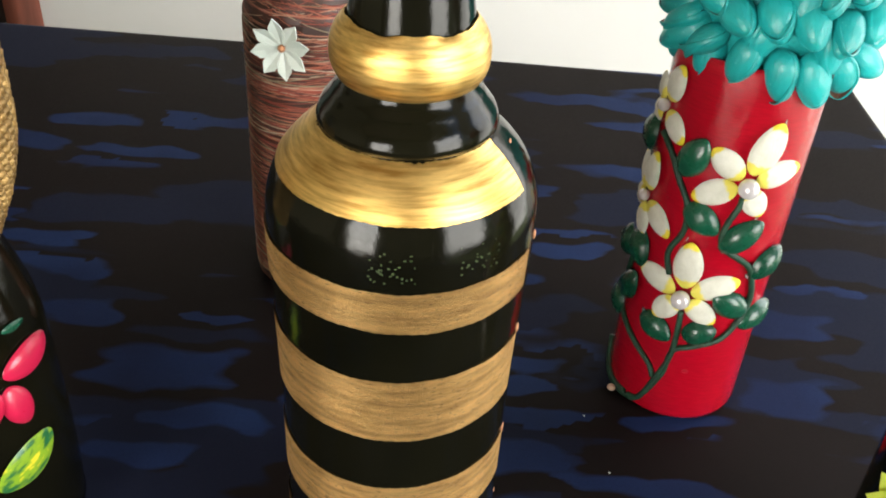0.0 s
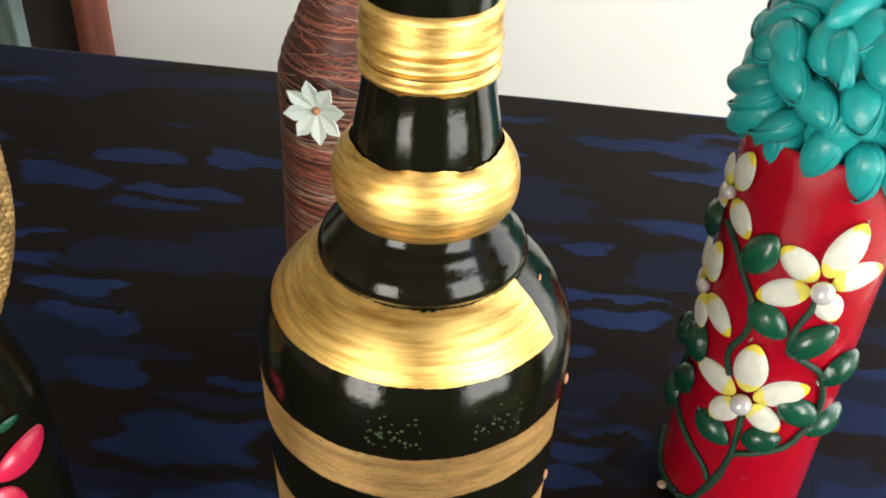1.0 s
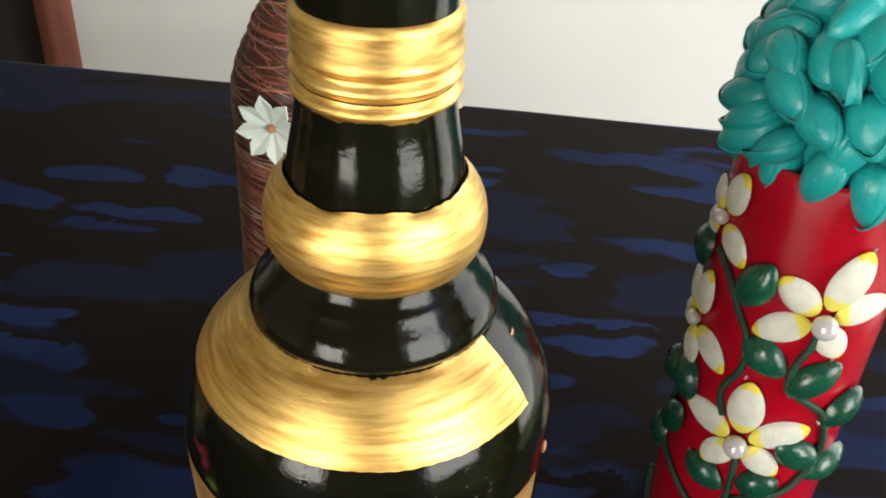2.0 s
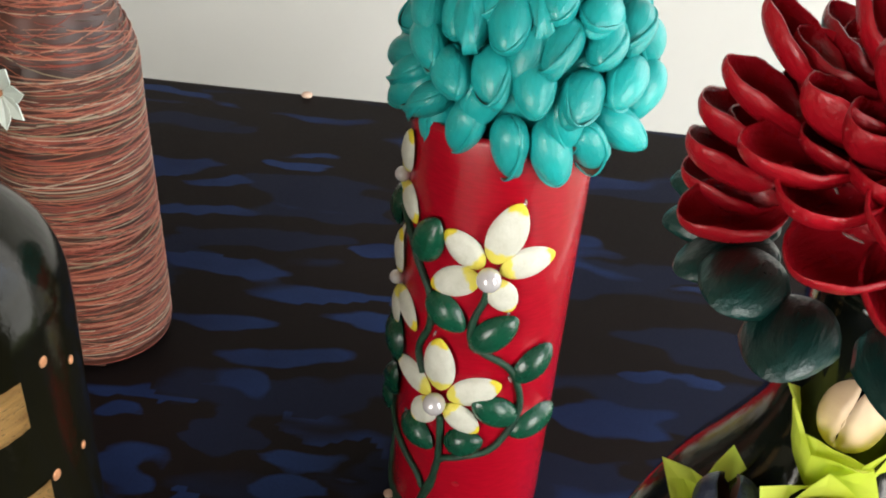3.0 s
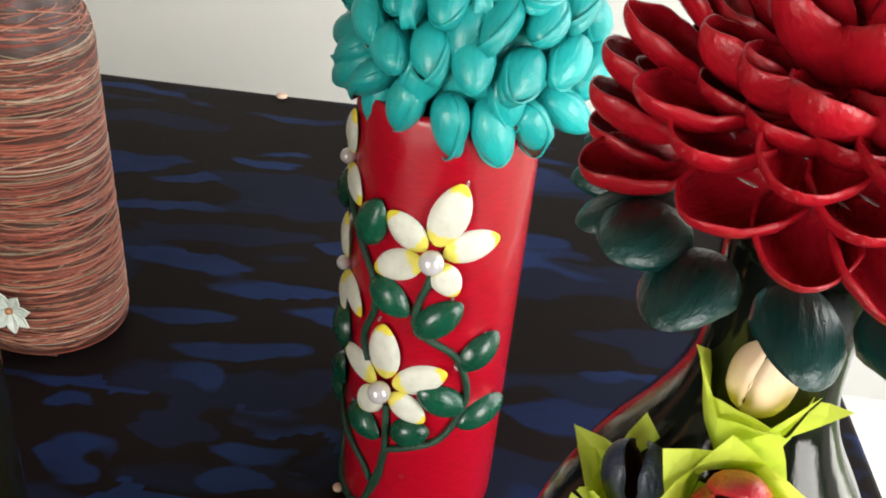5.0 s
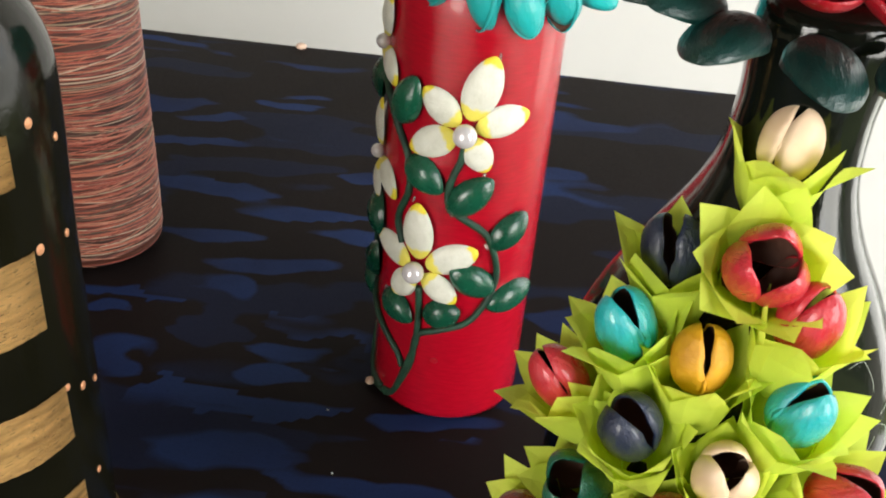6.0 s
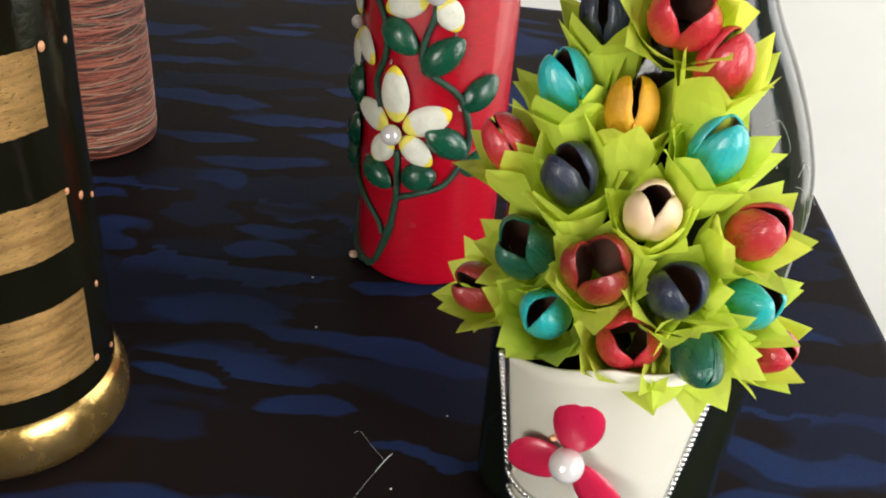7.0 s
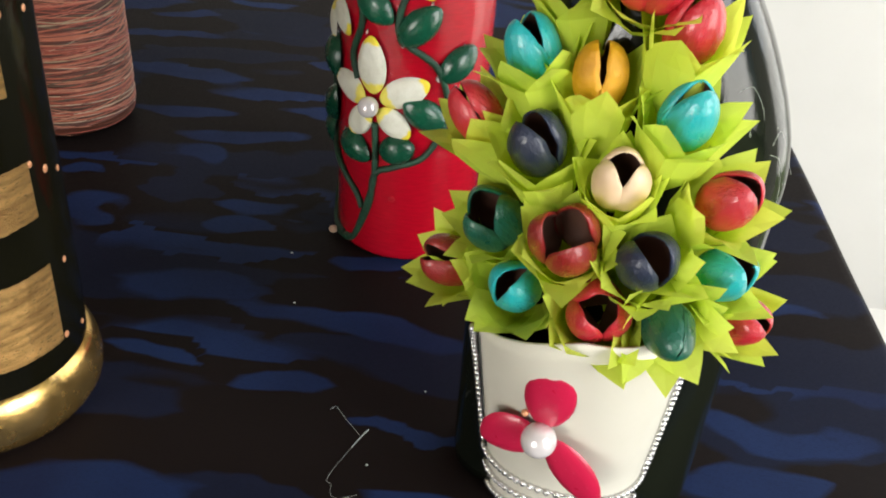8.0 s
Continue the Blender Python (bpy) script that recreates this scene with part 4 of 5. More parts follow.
def tulip_bottle():
    bx, by = 0.2748, 0.2620
    b = thing("tulip_bottle", 0.3053, 0.2258, 0, "dark glossy flask with potted shell tulips and red shell dahlia", "bottle", "decorated bottles")
    lean = (0.0, 0.0)
    prof = smooth_profile([(0.0, 0.0), (0.0, 0.031), (0.002, 0.0355), (0.006, 0.0372), (0.05, 0.0377), (0.1, 0.0382), (0.115, 0.0384), (0.125, 0.0371), (0.132, 0.0352), (0.141, 0.0317),
                           (0.152, 0.0263), (0.163, 0.0198), (0.171, 0.0160), (0.179, 0.0137), (0.190, 0.0128), (0.210, 0.0126), (0.211, 0.0)], 0.002)
    flat = lambda z: 0.50 + 0.50 * min(1, max(0, (z - 0.11) / 0.06))
    part("body", lathe(prof, 96, flat=flat, lean=lean, power=2.5), FLASK, b)

    # white card pot, open behind, wider and further out at the top
    def P(u, a, k=0.0):
        """A point of the pot: u from foot to lip, a from -1 at one edge to 1 at the other, k deep in the card."""
        a = a * (1.38 - 0.55 * u if a < 0 else 1.46 - 0.56 * u)
        s = math.sin(a)
        return Vector((((0.0220 + 0.0125 * u if s > 0 else 0.0244 + 0.0100 * u) - k) * (abs(s) ** 0.85 * (0.88 if s > 0 else -1)) + 0.001 - 0.0045 * u, -(0.0124 + 0.0325 * u - k) * math.cos(a) - 0.0115, 0.0012 + 0.095 * u * (1 + 0.16 * min(0.0, s) * u ** 3)))
    bm = bmesh.new()
    nu, na = 12, 36
    gr = [[[bm.verts.new(P(i / nu, 2 * j / na - 1, k)) for j in range(na + 1)] for i in range(nu + 1)] for k in (0.0, 0.0009)]
    for i in range(nu):
        for j in range(na):
            bm.faces.new((gr[0][i][j], gr[0][i][j + 1], gr[0][i + 1][j + 1], gr[0][i + 1][j]))
            bm.faces.new((gr[1][i + 1][j], gr[1][i + 1][j + 1], gr[1][i][j + 1], gr[1][i][j]))
        for j in (0, na):
            q = (gr[0][i][j], gr[0][i + 1][j], gr[1][i + 1][j], gr[1][i][j])
            bm.faces.new(q if j == 0 else q[::-1])
    for j in range(na):
        bm.faces.new((gr[0][nu][j], gr[0][nu][j + 1], gr[1][nu][j + 1], gr[1][nu][j]))
    pot = part("pot", bm, WHITE_CARD, b, "white card flower pot")

    # black card sides that run back from the edges of the pot to the flask
    for a in (-1, 1):
        bm = bmesh.new()
        rows_ = []
        for u in np.linspace(0.0, 0.97, 10):
            p = P(u, a, 0.0005)
            back = Vector((math.copysign(min(0.033, abs(p.x) + 0.004), p.x), -0.012, p.z))
            rows_.append([[bm.verts.new(p.lerp(back, k) + Vector((w * a, 0, 0))) for k in (0.0, 0.5, 1.0)] for w in (0.0, -0.0008)])
        for i in range(9):
            for w in (0, 1):
                for k in range(2):
                    q = (rows_[i][w][k], rows_[i][w][k + 1], rows_[i + 1][w][k + 1], rows_[i + 1][w][k])
                    bm.faces.new(q if w == 0 else q[::-1])
        part("pot_side", bm, BLACK, pot, "black side of the pot")
    # dark ribbon inside the bead line
    bm = bmesh.new()
    rib = [[bm.verts.new(P(u, -1 + a, -0.0003)) for a in (0.0, 0.05, 0.09)] for u in np.linspace(0.16, 0.99, 12)]
    for i in range(11):
        for j in range(2):
            bm.faces.new((rib[i][j], rib[i][j + 1], rib[i + 1][j + 1], rib[i + 1][j]))
    part("ribbon", bm, BLACK, pot, "narrow black ribbon")

    bead = None
    rows = [(q, w) for w in (0.012, 0.105, 0.20) for q in np.linspace(-0.99, 0.97, 30)]
    rows += [(-0.995, u) for u in np.linspace(0.24, 0.95, 24)]
    rows += [(0.97 + dx, u) for dx, u1 in ((0.0, 0.86), (0.06, 0.32)) for u in np.linspace(0.22, u1, int(u1 * 29))]
    lines = [[P(w, q, -0.0004) for q in np.linspace(-0.99, 0.97, 40)] for w in (0.012, 0.105, 0.20)]
    lines += [[P(u, -0.995, -0.0004) for u in (0.22, 0.4, 0.7, 0.95)], [P(u, 0.97, -0.0004) for u in (0.2, 0.4, 0.6, 0.86)]]
    for line in lines:
        part("bead_string", tube(line, 0.0005, 6), SILVER, pot, "thin silver chain")
    for a, u in rows:
        p = P(u, a, -0.0008)
        m = Matrix.Translation(p)
        if bead is None:
            bead = part("bead", ball(0.0011, 12, 8), SILVER, pot, "silver rhinestone bead", at=m)
        else:
            again(bead, pot, m)

    # three-petalled pink flower with a pearl on the pot
    def on_pot(x, z):
        u = (z - 0.0012) / 0.095
        lo, hi = -1.0, 1.0
        for _ in range(30):
            a = (lo + hi) / 2
            lo, hi = (a, hi) if P(u, a).x < x else (lo, a)
        p = P(u, a, -0.0010)
        du, da = P(u + 0.01, a) - P(u, a), P(u, a + 0.01) - P(u, a)
        return p, da.cross(du).normalized()
    c, cn = on_pot(-0.0089, 0.0590)
    for tx, tz, w, base in ((-0.0088, 0.0862, 1.42, 0.02), (-0.0228, 0.0470, 1.60, 0.12), (0.0090, 0.0330, 1.30, 0.14)):
        t, tn = on_pot(tx, tz)
        d = t - c
        n = (cn + Vector((0, 0, 0.25))).normalized()
        d = d - n * d.dot(n) * 0.7
        m = frame_of(c + d * base + cn * 0.0010, d + cn * 0.0010, n) @ Matrix.Diagonal((w, d.length * (1 - base) / 0.0165, 0.6, 1))
        part("pink_petal", seed_petal(), PINK, b, "glossy pink petal", at=m)
    part("pearl", ball(0.0046, 24, 18), PEARL, b, "large round pearl", at=Matrix.Translation(c + cn * 0.0046))
    part("bead", ball(0.0010, 10, 8), COPPER, b, "tiny copper bead beside the pearl", at=Matrix.Translation(c + cn * 0.0015 + Vector((-0.0050, 0, 0.0045))))

    # tulips of nut shells in paper cups
    colours = {
        "cream": NUT,
        "red": paint("tulip_red", (0.60, 0.026, 0.046), (0.42, 0.014, 0.026), 160, (0.2, 0.5), bump=1.0, depth=0.0005, coat=0.45, fleck=0.3, obj=0.1),
        "maroon": paint("tulip_maroon", (0.36, 0.020, 0.020), (0.20, 0.012, 0.012), 160, (0.2, 0.5), bump=1.0, depth=0.0005, coat=0.45, fleck=0.3),
        "teal": paint("tulip_teal", (0.015, 0.50, 0.47), (0.012, 0.30, 0.34), 120, (0.2, 0.5), bump=1.0, depth=0.0005, coat=0.45, fleck=0.3),
        "navy": paint("tulip_navy", (0.014, 0.026, 0.070), (0.008, 0.013, 0.034), 160, (0.3, 0.5), bump=0.9, depth=0.0005, coat=0.3, fleck=0.12),
        "yellow": paint("tulip_yellow", (0.70, 0.36, 0.012), (0.48, 0.22, 0.010), 200, (0.4, 0.6), bump=0.9, depth=0.0008),
        "green": paint("tulip_green", (0.010, 0.15, 0.095), (0.005, 0.07, 0.042), 160, (0.2, 0.5), bump=1.0, depth=0.0005, coat=0.45, fleck=0.3)}
    rnd = random.Random(8)
    #  x, y, z, colour, pieces, rise of the axis, gape
    buds = [
        (0.2721, 0.2498, 0.1866, "cream", 2, 75, 10), (0.2709, 0.2323, 0.1700, "red", 3, 20, 34), (0.2553, 0.2435, 0.1634, "navy", 2, 70, 25),
        (0.2487, 0.2346, 0.1502, "teal", 2, 62, 22), (0.2808, 0.2310, 0.1612, "red", 2, 60, 12), (0.2640, 0.2308, 0.1480, "yellow", 2, 62, 14),
        (0.2377, 0.2356, 0.1328, "red", 2, 62, 10), (0.2534, 0.2238, 0.1333, "navy", 2, 50, 26), (0.2832, 0.2249, 0.1451, "teal", 2, 55, 16),
        (0.2722, 0.2184, 0.1316, "cream", 3, 42, 16), (0.2954, 0.2228, 0.1284, "red", 2, 40, 20), (0.2456, 0.2283, 0.1100, "green", 3, 34, 30),
        (0.2630, 0.2145, 0.1166, "maroon", 3, 34, 40), (0.2807, 0.2137, 0.1152, "navy", 2, 34, 34), (0.2986, 0.2224, 0.1102, "teal", 2, 30, 18),
        (0.2531, 0.2202, 0.0979, "teal", 2, 22, 22), (0.2353, 0.2296, 0.0951, "maroon", 2, 25, 25), (0.2730, 0.2136, 0.1000, "red", 3, 20, 26),
        (0.2886, 0.2103, 0.1005, "green", 2, -15, 4), (0.3055, 0.2266, 0.0957, "red", 2, 15, 15)]
    cal = [calyx(k) for k in range(5)]
    cal_me = []
    for bmc in cal:
        me = bpy.data.meshes.new("tulip")
        bmc.to_mesh(me)
        bmc.free()
        me.materials.append(LIME)
        cal_me.append(me)
    shells = {}
    for k, (x, y, z, col, pieces, rise, gape) in enumerate(buds):
        side = (x - 0.270) * 14
        e = radians(min(84, rise + 18))
        d = Vector((side * 0.42 + side * abs(side) * 2.4, -math.cos(e), math.sin(e))).normalized()
        root = Vector((x - bx, y - by, z)) - d * 0.0085
        flare = 1.12 if rise <= 30 and abs(x - 0.270) < 0.022 else 1.0
        m = frame_of(root, d, (0, -1, 0.3)) @ Matrix.Rotation(rnd.uniform(0, 6.28), 4, "Y") @ Matrix.Diagonal((0.88, 0.97, 0.88, 1)) @ Matrix.Scale(0.88 if (col, pieces) == ("cream", 3) else flare, 4)
        tul = new("tulip", cal_me[k % 5])
        tul.parent = b
        tul.matrix_local = m
        tagged(tul, col + " nut-shell tulip in a lime paper cup")
        twist = {2: 0.0 if k % 2 else 0.5, 3: math.pi / 2 + rnd.uniform(-0.3, 0.3)}[pieces]
        face = m.inverted().to_3x3() @ Vector((0, -0.6, 1))
        a0 = math.atan2(face.z, face.x)
        for i in range(pieces):
            ang = a0 + twist + 2 * math.pi * i / pieces + math.pi / 2
            w = 0.0140 if pieces == 2 else 0.0132
            key = (col, pieces)
            if key not in shells:
                me = bpy.data.meshes.new("shell")
                bms = half_shell(0.0166, w, w * 0.50, seed=k, nu=14, nv=10)
                bms.to_mesh(me)
                bms.free()
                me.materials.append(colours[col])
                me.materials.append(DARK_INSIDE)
                me.polygons.foreach_set("use_smooth", [True] * len(me.polygons))
                shells[key] = me
            o = new("shell", shells[key])
            o.parent = tul
            # hollow side to the axis, tip leaning outwards by the gape
            rot = Matrix.Rotation(math.pi / 2 - ang, 4, "Y")
            off = 0.0 if pieces == 2 else 0.0018
            o.matrix_local = Matrix.Scale(1 / flare, 4) @ rot @ Matrix.Translation((0, 0.0005, -off)) @ Matrix.Rotation(radians(-gape * 0.32), 4, "X")

    # fine glue hairs stuck to the shoulder of the flask
    for k in range(6):
        zz, a0 = rnd.uniform(0.100, 0.150), rnd.uniform(0.6, 1.1)
        line = []
        for q in range(4):
            z1, a1 = zz + q * rnd.uniform(-0.006, 0.004), a0 + q * rnd.uniform(-0.12, 0.16)
            r1 = radius_at(prof, z1) + 0.0006
            line.append(Vector((r1 * math.sin(a1) + lean[0] * z1, -r1 * flat(z1) * math.cos(a1) - 0.002 + lean[1] * z1, z1)))
        part("glue_strand", tube(spline(line, 5), 0.00004, 5), PAPER_WHITE, b, "hair-thin strand of dried glue")

    # dahlia of red shells with dark green leaves on the neck
    c = Vector((0.0030, 0.0060, 0.2251))
    tilt = Matrix.Rotation(radians(7), 4, "X")
    core = part("dahlia", ball(0.0195, 32, 20, 0.66), SHELL_RED, b, "red dahlia of painted nut shells", at=Matrix.Translation(c) @ tilt @ Matrix.Scale(1.09, 4))
    pm = []
    for k in range(5):
        me = bpy.data.meshes.new("petal")
        bms = half_shell(0.0190, 0.0136 + 0.0006 * (k % 3), 0.0052 + 0.0004 * (k % 2), thick=0.0005, seed=30 + k, nu=16, nv=12)
        bms.to_mesh(me)
        bms.free()
        me.materials.append(SHELL_RED)
        me.polygons.foreach_set("use_smooth", [True] * len(me.polygons))
        pm.append(me)

    def set_petal(az, el, rise, k=1.0, wide=1.0, roll=0.0, long=1.0, deep=1.0):
        """A petal whose tip lies at az, el on the dome of the flower, rising at rise degrees."""
        a, e, ri = radians(az), radians(el), radians(rise)
        out = Vector((math.cos(a), math.sin(a), 0))
        side = Vector((-math.sin(a), math.cos(a), 0))
        tip = out * (0.0405 * k * math.cos(e)) + Vector((0, 0, 0.034 * k * math.sin(e)))
        d = out * math.cos(ri) + Vector((0, 0, math.sin(ri)))
        up = Vector((0, 0, math.cos(ri))) - out * math.sin(ri) + side * roll
        o = new("petal", pm[rnd.randrange(5)])
        o.parent = core
        o.matrix_local = frame_of(tip - d * 0.0190 * long, d, up) @ Matrix.Diagonal((wide, long, deep, 1))
    def lay_petal(az, h, z, to, rise, wide=1.0):
        """A petal whose tip lies at az, distance h and height z, running towards to and rising."""
        a, t, ri = radians(az), radians(to), radians(rise)
        out = Vector((math.cos(t), math.sin(t), 0))
        d = out * math.cos(ri) + Vector((0, 0, math.sin(ri)))
        up = Vector((0, 0, math.cos(ri))) - out * math.sin(ri) + out.cross(d) * rnd.uniform(-0.2, 0.2)
        o = new("petal", pm[rnd.randrange(5)])
        o.parent = core
        o.matrix_local = frame_of(Vector((h * math.cos(a), h * math.sin(a), z)) - d * 0.0190, d, up) @ Matrix.Diagonal((wide, 1, 1, 1))
    # lowest row, then the second
    for row in ((-158, .0421, -.0038, -145, 2), (-128, .0404, .0022, -136, -2), (-105, .0404, -.0002, -97, -8), (-83, .0401, -.0028, -62, -22), (-77, .0404, .0020, -77, -22),
                (-57, .0392, .0096, -53, 4), (-36, .0400, .0060, -38, 2), (-16, .0400, .0033, -25, 2), (-175, .0395, -.0030, -166, 12), (-7, .0370, .0077, -5, 8), (0, .0360, .0115, 5, 8)):
        lay_petal(*row, wide=rnd.uniform(1.02, 1.14))
    for row in ((-169, .0402, .0052, -150, 25), (-174, .0391, .0101, -155, 25), (-177, .0340, .0072, -160, 30), (-132, .0379, .0097, -116, 12), (-150, .0385, .0120, -146, 14), (-111, .0377, .0105, -107, 2),
                (-98, .0384, .0079, -98, 0), (-87, .0369, .0127, -83, -4), (-68, .0363, .0138, -72, 0), (-68, .0316, .0210, -68, 10), (-40, .0350, .0170, -40, 12), (-20, .0350, .0160, -18, 12)):
        lay_petal(*row, wide=rnd.uniform(1.02, 1.14))
    # short petals that close the gaps between the rows
    for az in (-150, -126, -104, -80, -55, -30):
        set_petal(az, 27 + rnd.uniform(-2, 2), 17 + rnd.uniform(-4, 4), 0.80, 1.05)
    # rising bowls of the third row and the fourth
    for az in (-162, -140, -117, -88, -63, -38, -12, 95, 130, 160):
        set_petal(az + rnd.uniform(-4, 4), 37 + rnd.uniform(-2, 2), 21 + rnd.uniform(-5, 5), rnd.uniform(0.85, 0.90), rnd.uniform(0.95, 1.05), rnd.uniform(-0.15, 0.15), 1.0, 1.3)
    for az in (-150, -104, -74, -40, 0, 50, 100, 150):
        set_petal(az + rnd.uniform(-4, 4), 55 + rnd.uniform(-2, 2), 43 + rnd.uniform(-5, 5), rnd.uniform(0.92, 0.97), rnd.uniform(0.95, 1.02), rnd.uniform(-0.15, 0.15), 1.08, 1.15)
    for el, rise, n, a0, a1 in ((2, 6, 7, 24, 166), (20, 18, 6, 20, 172), (36, 32, 5, 16, 176)):
        for i in range(n):
            set_petal(a0 + (a1 - a0) * (i + 0.5) / n + rnd.uniform(-5, 5), el + rnd.uniform(-3, 3), rise + rnd.uniform(-7, 7), rnd.uniform(0.74, 0.80), rnd.uniform(0.95, 1.1), rnd.uniform(-0.3, 0.3))
    set_petal(168, 40, 38, 1.06)
    set_petal(-176, 28, 30, 1.04)
    # upright petals of the middle
    for el, rise, n, k, a0 in ((70, 68, 5, 1.10, -92), (82, 80, 4, 1.24, -60)):
        for i in range(n):
            set_petal(a0 + 360 * i / n + rnd.uniform(-6, 6), el, rise + rnd.uniform(-4, 4), k * rnd.uniform(0.97, 1.03), rnd.uniform(0.85, 0.95), rnd.uniform(-0.2, 0.2), 1.35, 1.1)
    for i in range(26):
        a = radians(rnd.uniform(-175, 5))
        r = rnd.uniform(0.018, 0.031)
        m = Matrix.Translation((math.cos(a) * r, math.sin(a) * r, 0.003 + (0.031 - r) * 0.75)) @ Matrix.Rotation(a, 4, "Z") @ Matrix.Rotation(rnd.uniform(-0.6, 0.6), 4, "X") @ Matrix.Diagonal((rnd.uniform(0.3, 0.7), rnd.uniform(0.6, 3.2), 0.3, 1))
        if i == 0:
            glue = part("glue_drop", ball(0.0007, 10, 8), GLUE, core, "shiny drop of clear glue", at=m)
        else:
            again(glue, core, m)
    leaf = None
    for az, h, z, to, rise in ((-138, .0434, -.0092, -115, 10), (-123, .0443, -.0129, -107, 2), (-98, .0407, -.0152, -90, -2), (-75, .0400, -.0137, -83, 5), (-59, .0401, -.0059, -67, 14), (-32, .0422, -.0038, -32, 10),
                               (-153, .0417, -.0125, -136, 4), (-172, .0405, -.0130, -166, -2), (170, .0400, -.0125, 168, 0), (0, .0405, -.0070, 4, 4), (35, .0405, -.0090, 35, 0), (65, .0405, -.0090, 65, 0),
                               (95, .0405, -.0090, 95, 0), (130, .0405, -.0090, 130, 0)):
        a, t, ri = radians(az), radians(to), radians(rise)
        out = Vector((math.cos(t), math.sin(t), 0))
        tip = Vector((h * math.cos(a), h * math.sin(a), z))
        d = out * math.cos(ri) + Vector((0, 0, math.sin(ri)))
        m = frame_of(tip - d * 0.0190, d, out * math.sin(ri) - Vector((0, 0, math.cos(ri))) + Vector((-math.sin(a), math.cos(a), 0)) * rnd.uniform(-0.25, 0.25))
        if leaf is None:
            leaf = part("leaf", half_shell(0.0195, 0.0138, 0.0042, seed=3, nu=16, nv=12), [SHELL_GREEN, SHELL_GREEN], core, "dark green shell leaf", at=m)
        else:
            again(leaf, core, m)
    # hair-thin strands of dried glue
    for p0, p1, sag in (((0.036, -0.012, 0.004), (0.035, -0.018, -0.010), 0.002), ((0.033, -0.022, 0.002), (0.036, -0.016, -0.009), 0.001)):
        q0, q1 = Vector(p0), Vector(p1)
        part("glue_strand", tube(spline([q0, (q0 + q1) / 2 + Vector((sag, 0, -sag)), q1], 5), 0.00006, 5), GLUE, core, "hair-thin strand of dried glue")
    return b


tulip_bottle()


# ---------------------------------------------------------------- black bottle with pink flower
def pink_bottle():
    b = thing("pink_flower_bottle", -0.0493, 0.2501, 0, "black bottle with pink flower, painted leaves and braided top", "bottle", "decorated bottles")
    prof = smooth_profile([(0.0, 0.0), (0.0, 0.030), (0.003, 0.0330), (0.03, 0.0342), (0.07, 0.0340), (0.095, 0.0330), (0.108, 0.0305), (0.120, 0.0270), (0.130, 0.0235),
                           (0.150, 0.0200), (0.24, 0.0170), (0.241, 0.0)], 0.002)
    part("body", lathe(prof, 80), BLACK, b)
    bm = bmesh.new()
    rnd = random.Random(3)
    for j in range(20):
        z = 0.129 + 0.0034 * j
        r = 0.0225 + 0.0150 * math.sin(min(1.0, (z - 0.122) / 0.050) * math.pi / 2)
        n = int(2 * math.pi * r / 0.0038)
        for i in range(n):
            a = 2 * math.pi * (i + 0.5 * (j % 2)) / n
            m = Matrix.Translation((r * math.cos(a), r * math.sin(a), z)) @ Matrix.Rotation(a, 4, "Z") @ Matrix.Diagonal((0.9, 1.0, 0.85, 1))
            bmesh.ops.create_icosphere(bm, subdivisions=1, radius=0.0023 * rnd.uniform(0.9, 1.1), matrix=m)
    part("braided_top", bm, JUTE_GOLD, b, "gold-brown braided covering")

    def on(a, z):
        ar = radians(a)
        n = Vector((math.sin(ar), -math.cos(ar), 0))
        return n * radius_at(prof, z) + Vector((0, 0, z)), n

    def lay(a0, z0, a1, z1, wide, high, mat, name, label):
        """A piece laid on the bottle from one place to another, following its curve."""
        p, n0 = on(a0, z0)
        q, n1 = on(a1, z1)
        L = (q - p).length
        n = (n0 + n1).normalized()
        bow = on((a0 + a1) / 2, (z0 + z1) / 2)[0].dot(n) - ((p + q) / 2).dot(n)
        bmp = seed_petal(L, wide, high)
        for vert in bmp.verts:
            u = vert.co.y / L
            vert.co.z += bow * 4 * u * (1 - u)
        part(name, bmp, mat, b, label, at=frame_of(p + n * 0.0008, q - p, n))
    lay(66, 0.0872, 106, 0.0890, 0.0130, 0.0030, PINK, "pink_petal", "glossy pink petal")
    lay(66, 0.0825, 74, 0.0640, 0.0110, 0.0030, PINK, "pink_petal", "glossy pink petal")
    lay(60, 0.0880, 28, 0.0960, 0.0120, 0.0030, PINK, "pink_petal", "glossy pink petal")
    lay(62, 0.0820, 40, 0.0680, 0.0110, 0.0030, PINK, "pink_petal", "glossy pink petal")
    lay(47, 0.0400, 87, 0.0535, 0.0165, 0.0012, PAINTED_LEAF, "painted_leaf", "green leaf with yellow veins")
    lay(74, 0.1025, 92, 0.1015, 0.0036, 0.0008, VINE_GREEN, "painted_leaf", "small dark green leaf stroke")
    lay(82, 0.1190, 87, 0.1345, 0.0090, 0.0010, PAINTED_LEAF, "painted_leaf", "green leaf with yellow veins")
    return b


pink_bottle()

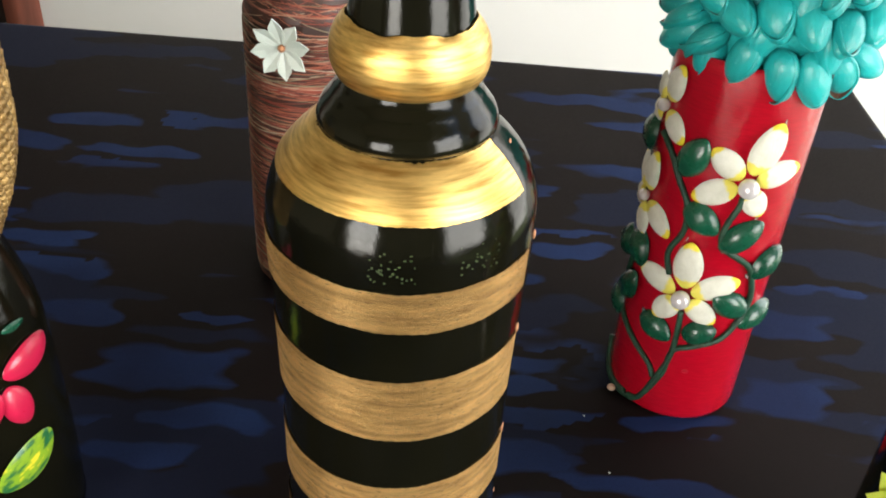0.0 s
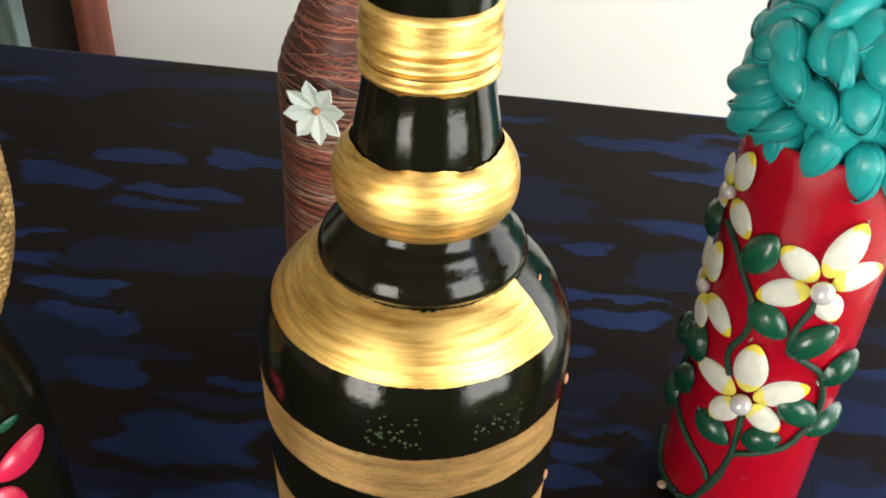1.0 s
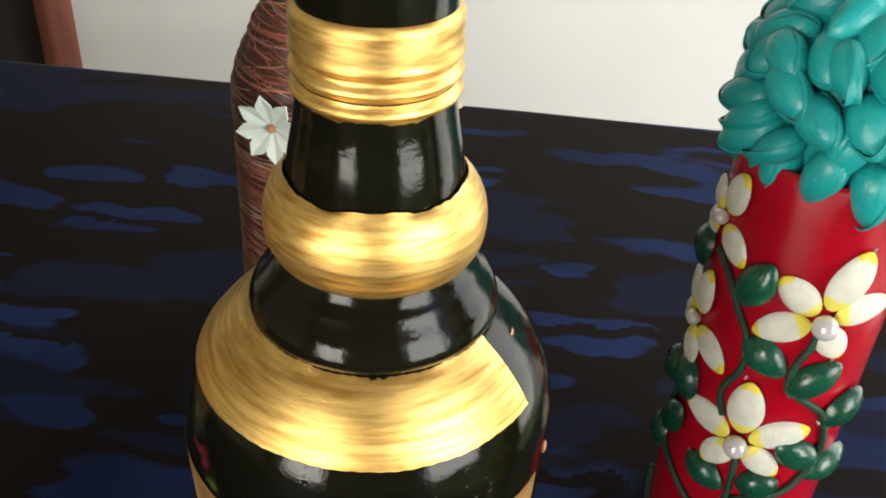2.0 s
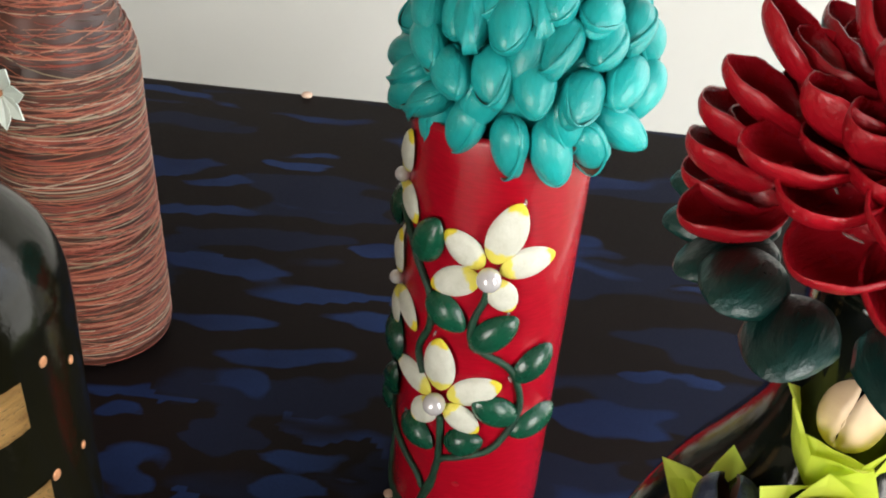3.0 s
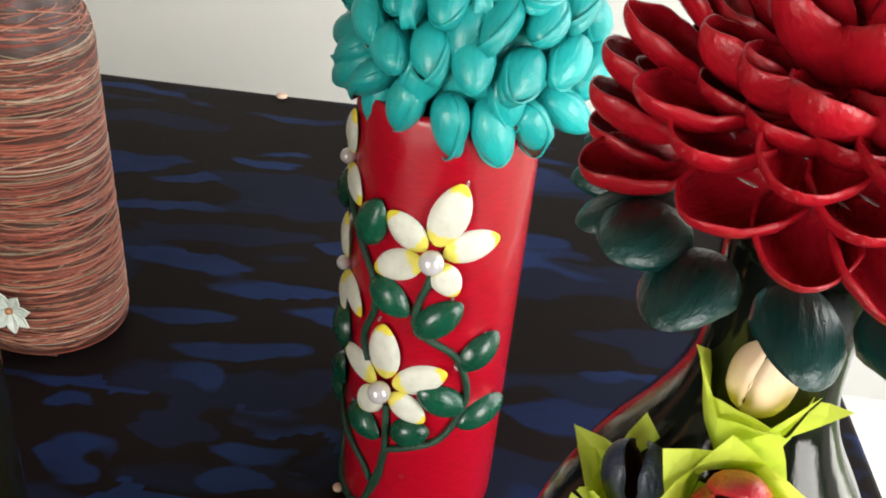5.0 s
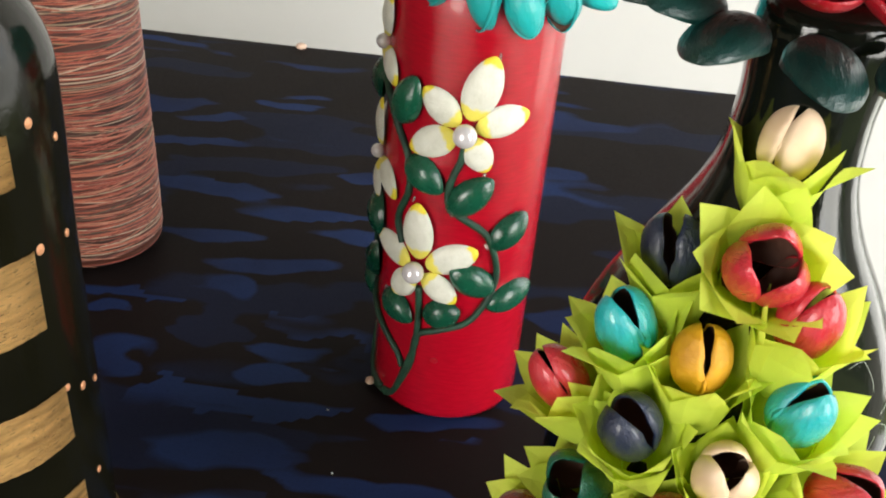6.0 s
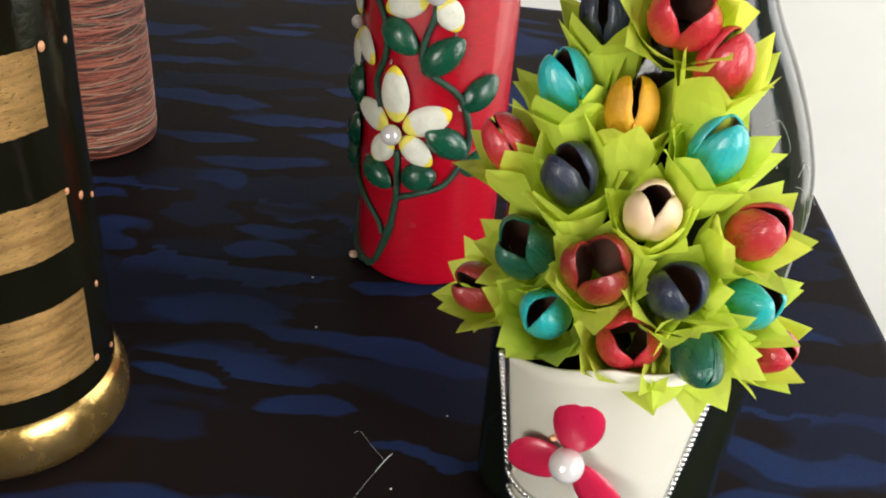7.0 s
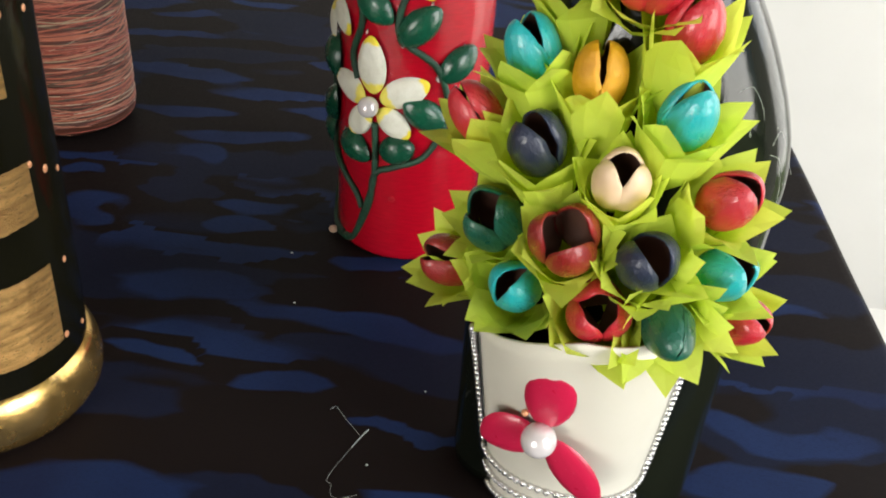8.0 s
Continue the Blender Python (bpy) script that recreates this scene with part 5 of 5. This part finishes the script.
# ---------------------------------------------------------------- small scraps on the cloth
def thread_scrap():
    """A frayed thread: a kinked hair with a knot of glue and a loose curl at its end."""
    bm = bmesh.new()
    for pts, r in (([(0.1784, 0.2752, 0.0007), (0.1803, 0.2764, 0.0009), (0.1849, 0.2717, 0.0012), (0.1910, 0.2667, 0.0007)], 0.000032),
                   ([(0.1930, 0.2698, 0.0009), (0.1916, 0.2664, 0.0008), (0.1900, 0.2610, 0.0008)], 0.00012),
                   ([(0.1900, 0.2610, 0.0008), (0.1884, 0.2545, 0.0011), (0.1867, 0.2470, 0.0006), (0.1885, 0.2452, 0.0007), (0.1898, 0.2414, 0.0006), (0.1932, 0.2410, 0.0007), (0.1972, 0.2437, 0.0006)], 0.000032)):
        piece = tube(spline(pts, 6), r, 5)
        me = bpy.data.meshes.new("thread_scrap")
        piece.to_mesh(me)
        piece.free()
        bm.from_mesh(me)
        bpy.data.meshes.remove(me)
    bm.transform(Matrix.Translation((0.2379, 0.2273, 0)) @ Matrix.Rotation(TURN, 4, "Z") @ Matrix.Scale(1.05, 4) @ Matrix.Translation((-0.1918, -0.2666, 0)))
    tagged(part("thread_scrap", bm, PAPER_WHITE), "thin frayed white thread lying on the cloth", "thread")


thread_scrap()
scrap = part("shell_scrap", ball(0.0045, 10, 6, 0.5), CRUMB)
scrap.location = (0.0846, 0.7272, 0.0018)
tagged(scrap, "small pale shell scrap at the edge of the cloth", "scrap")
for x, y, s in ((0.1996, 0.2937, 0.22), (0.2561, 0.2524, 0.17), (0.2414, 0.2153, 0.17), (0.1907, 0.3272, 0.22)):
    o = part("crumb", ball(0.0022 * s, 8, 5, 0.6), PAPER_WHITE)
    o.location = (x, y, 0.0006)
    tagged(o, "tiny white crumb on the cloth", "crumb")

# ---------------------------------------------------------------- floor tiles
tile_bm = box(-0.2994, 0.2994, -0.2994, 0.2994, -0.008, 0.0, 0.0006)
tile = part("tile", tile_bm, TILE, floor, at=Matrix.Translation((X0 + 0.75, Y0 + 0.12, FLOOR_Z)), smooth=False)
for i in range(5):
    for j in range(6):
        if i or j:
            again(tile, floor, Matrix.Translation((X0 + 0.75 + 0.6 * i, Y0 + 0.12 + 0.6 * j, FLOOR_Z)))
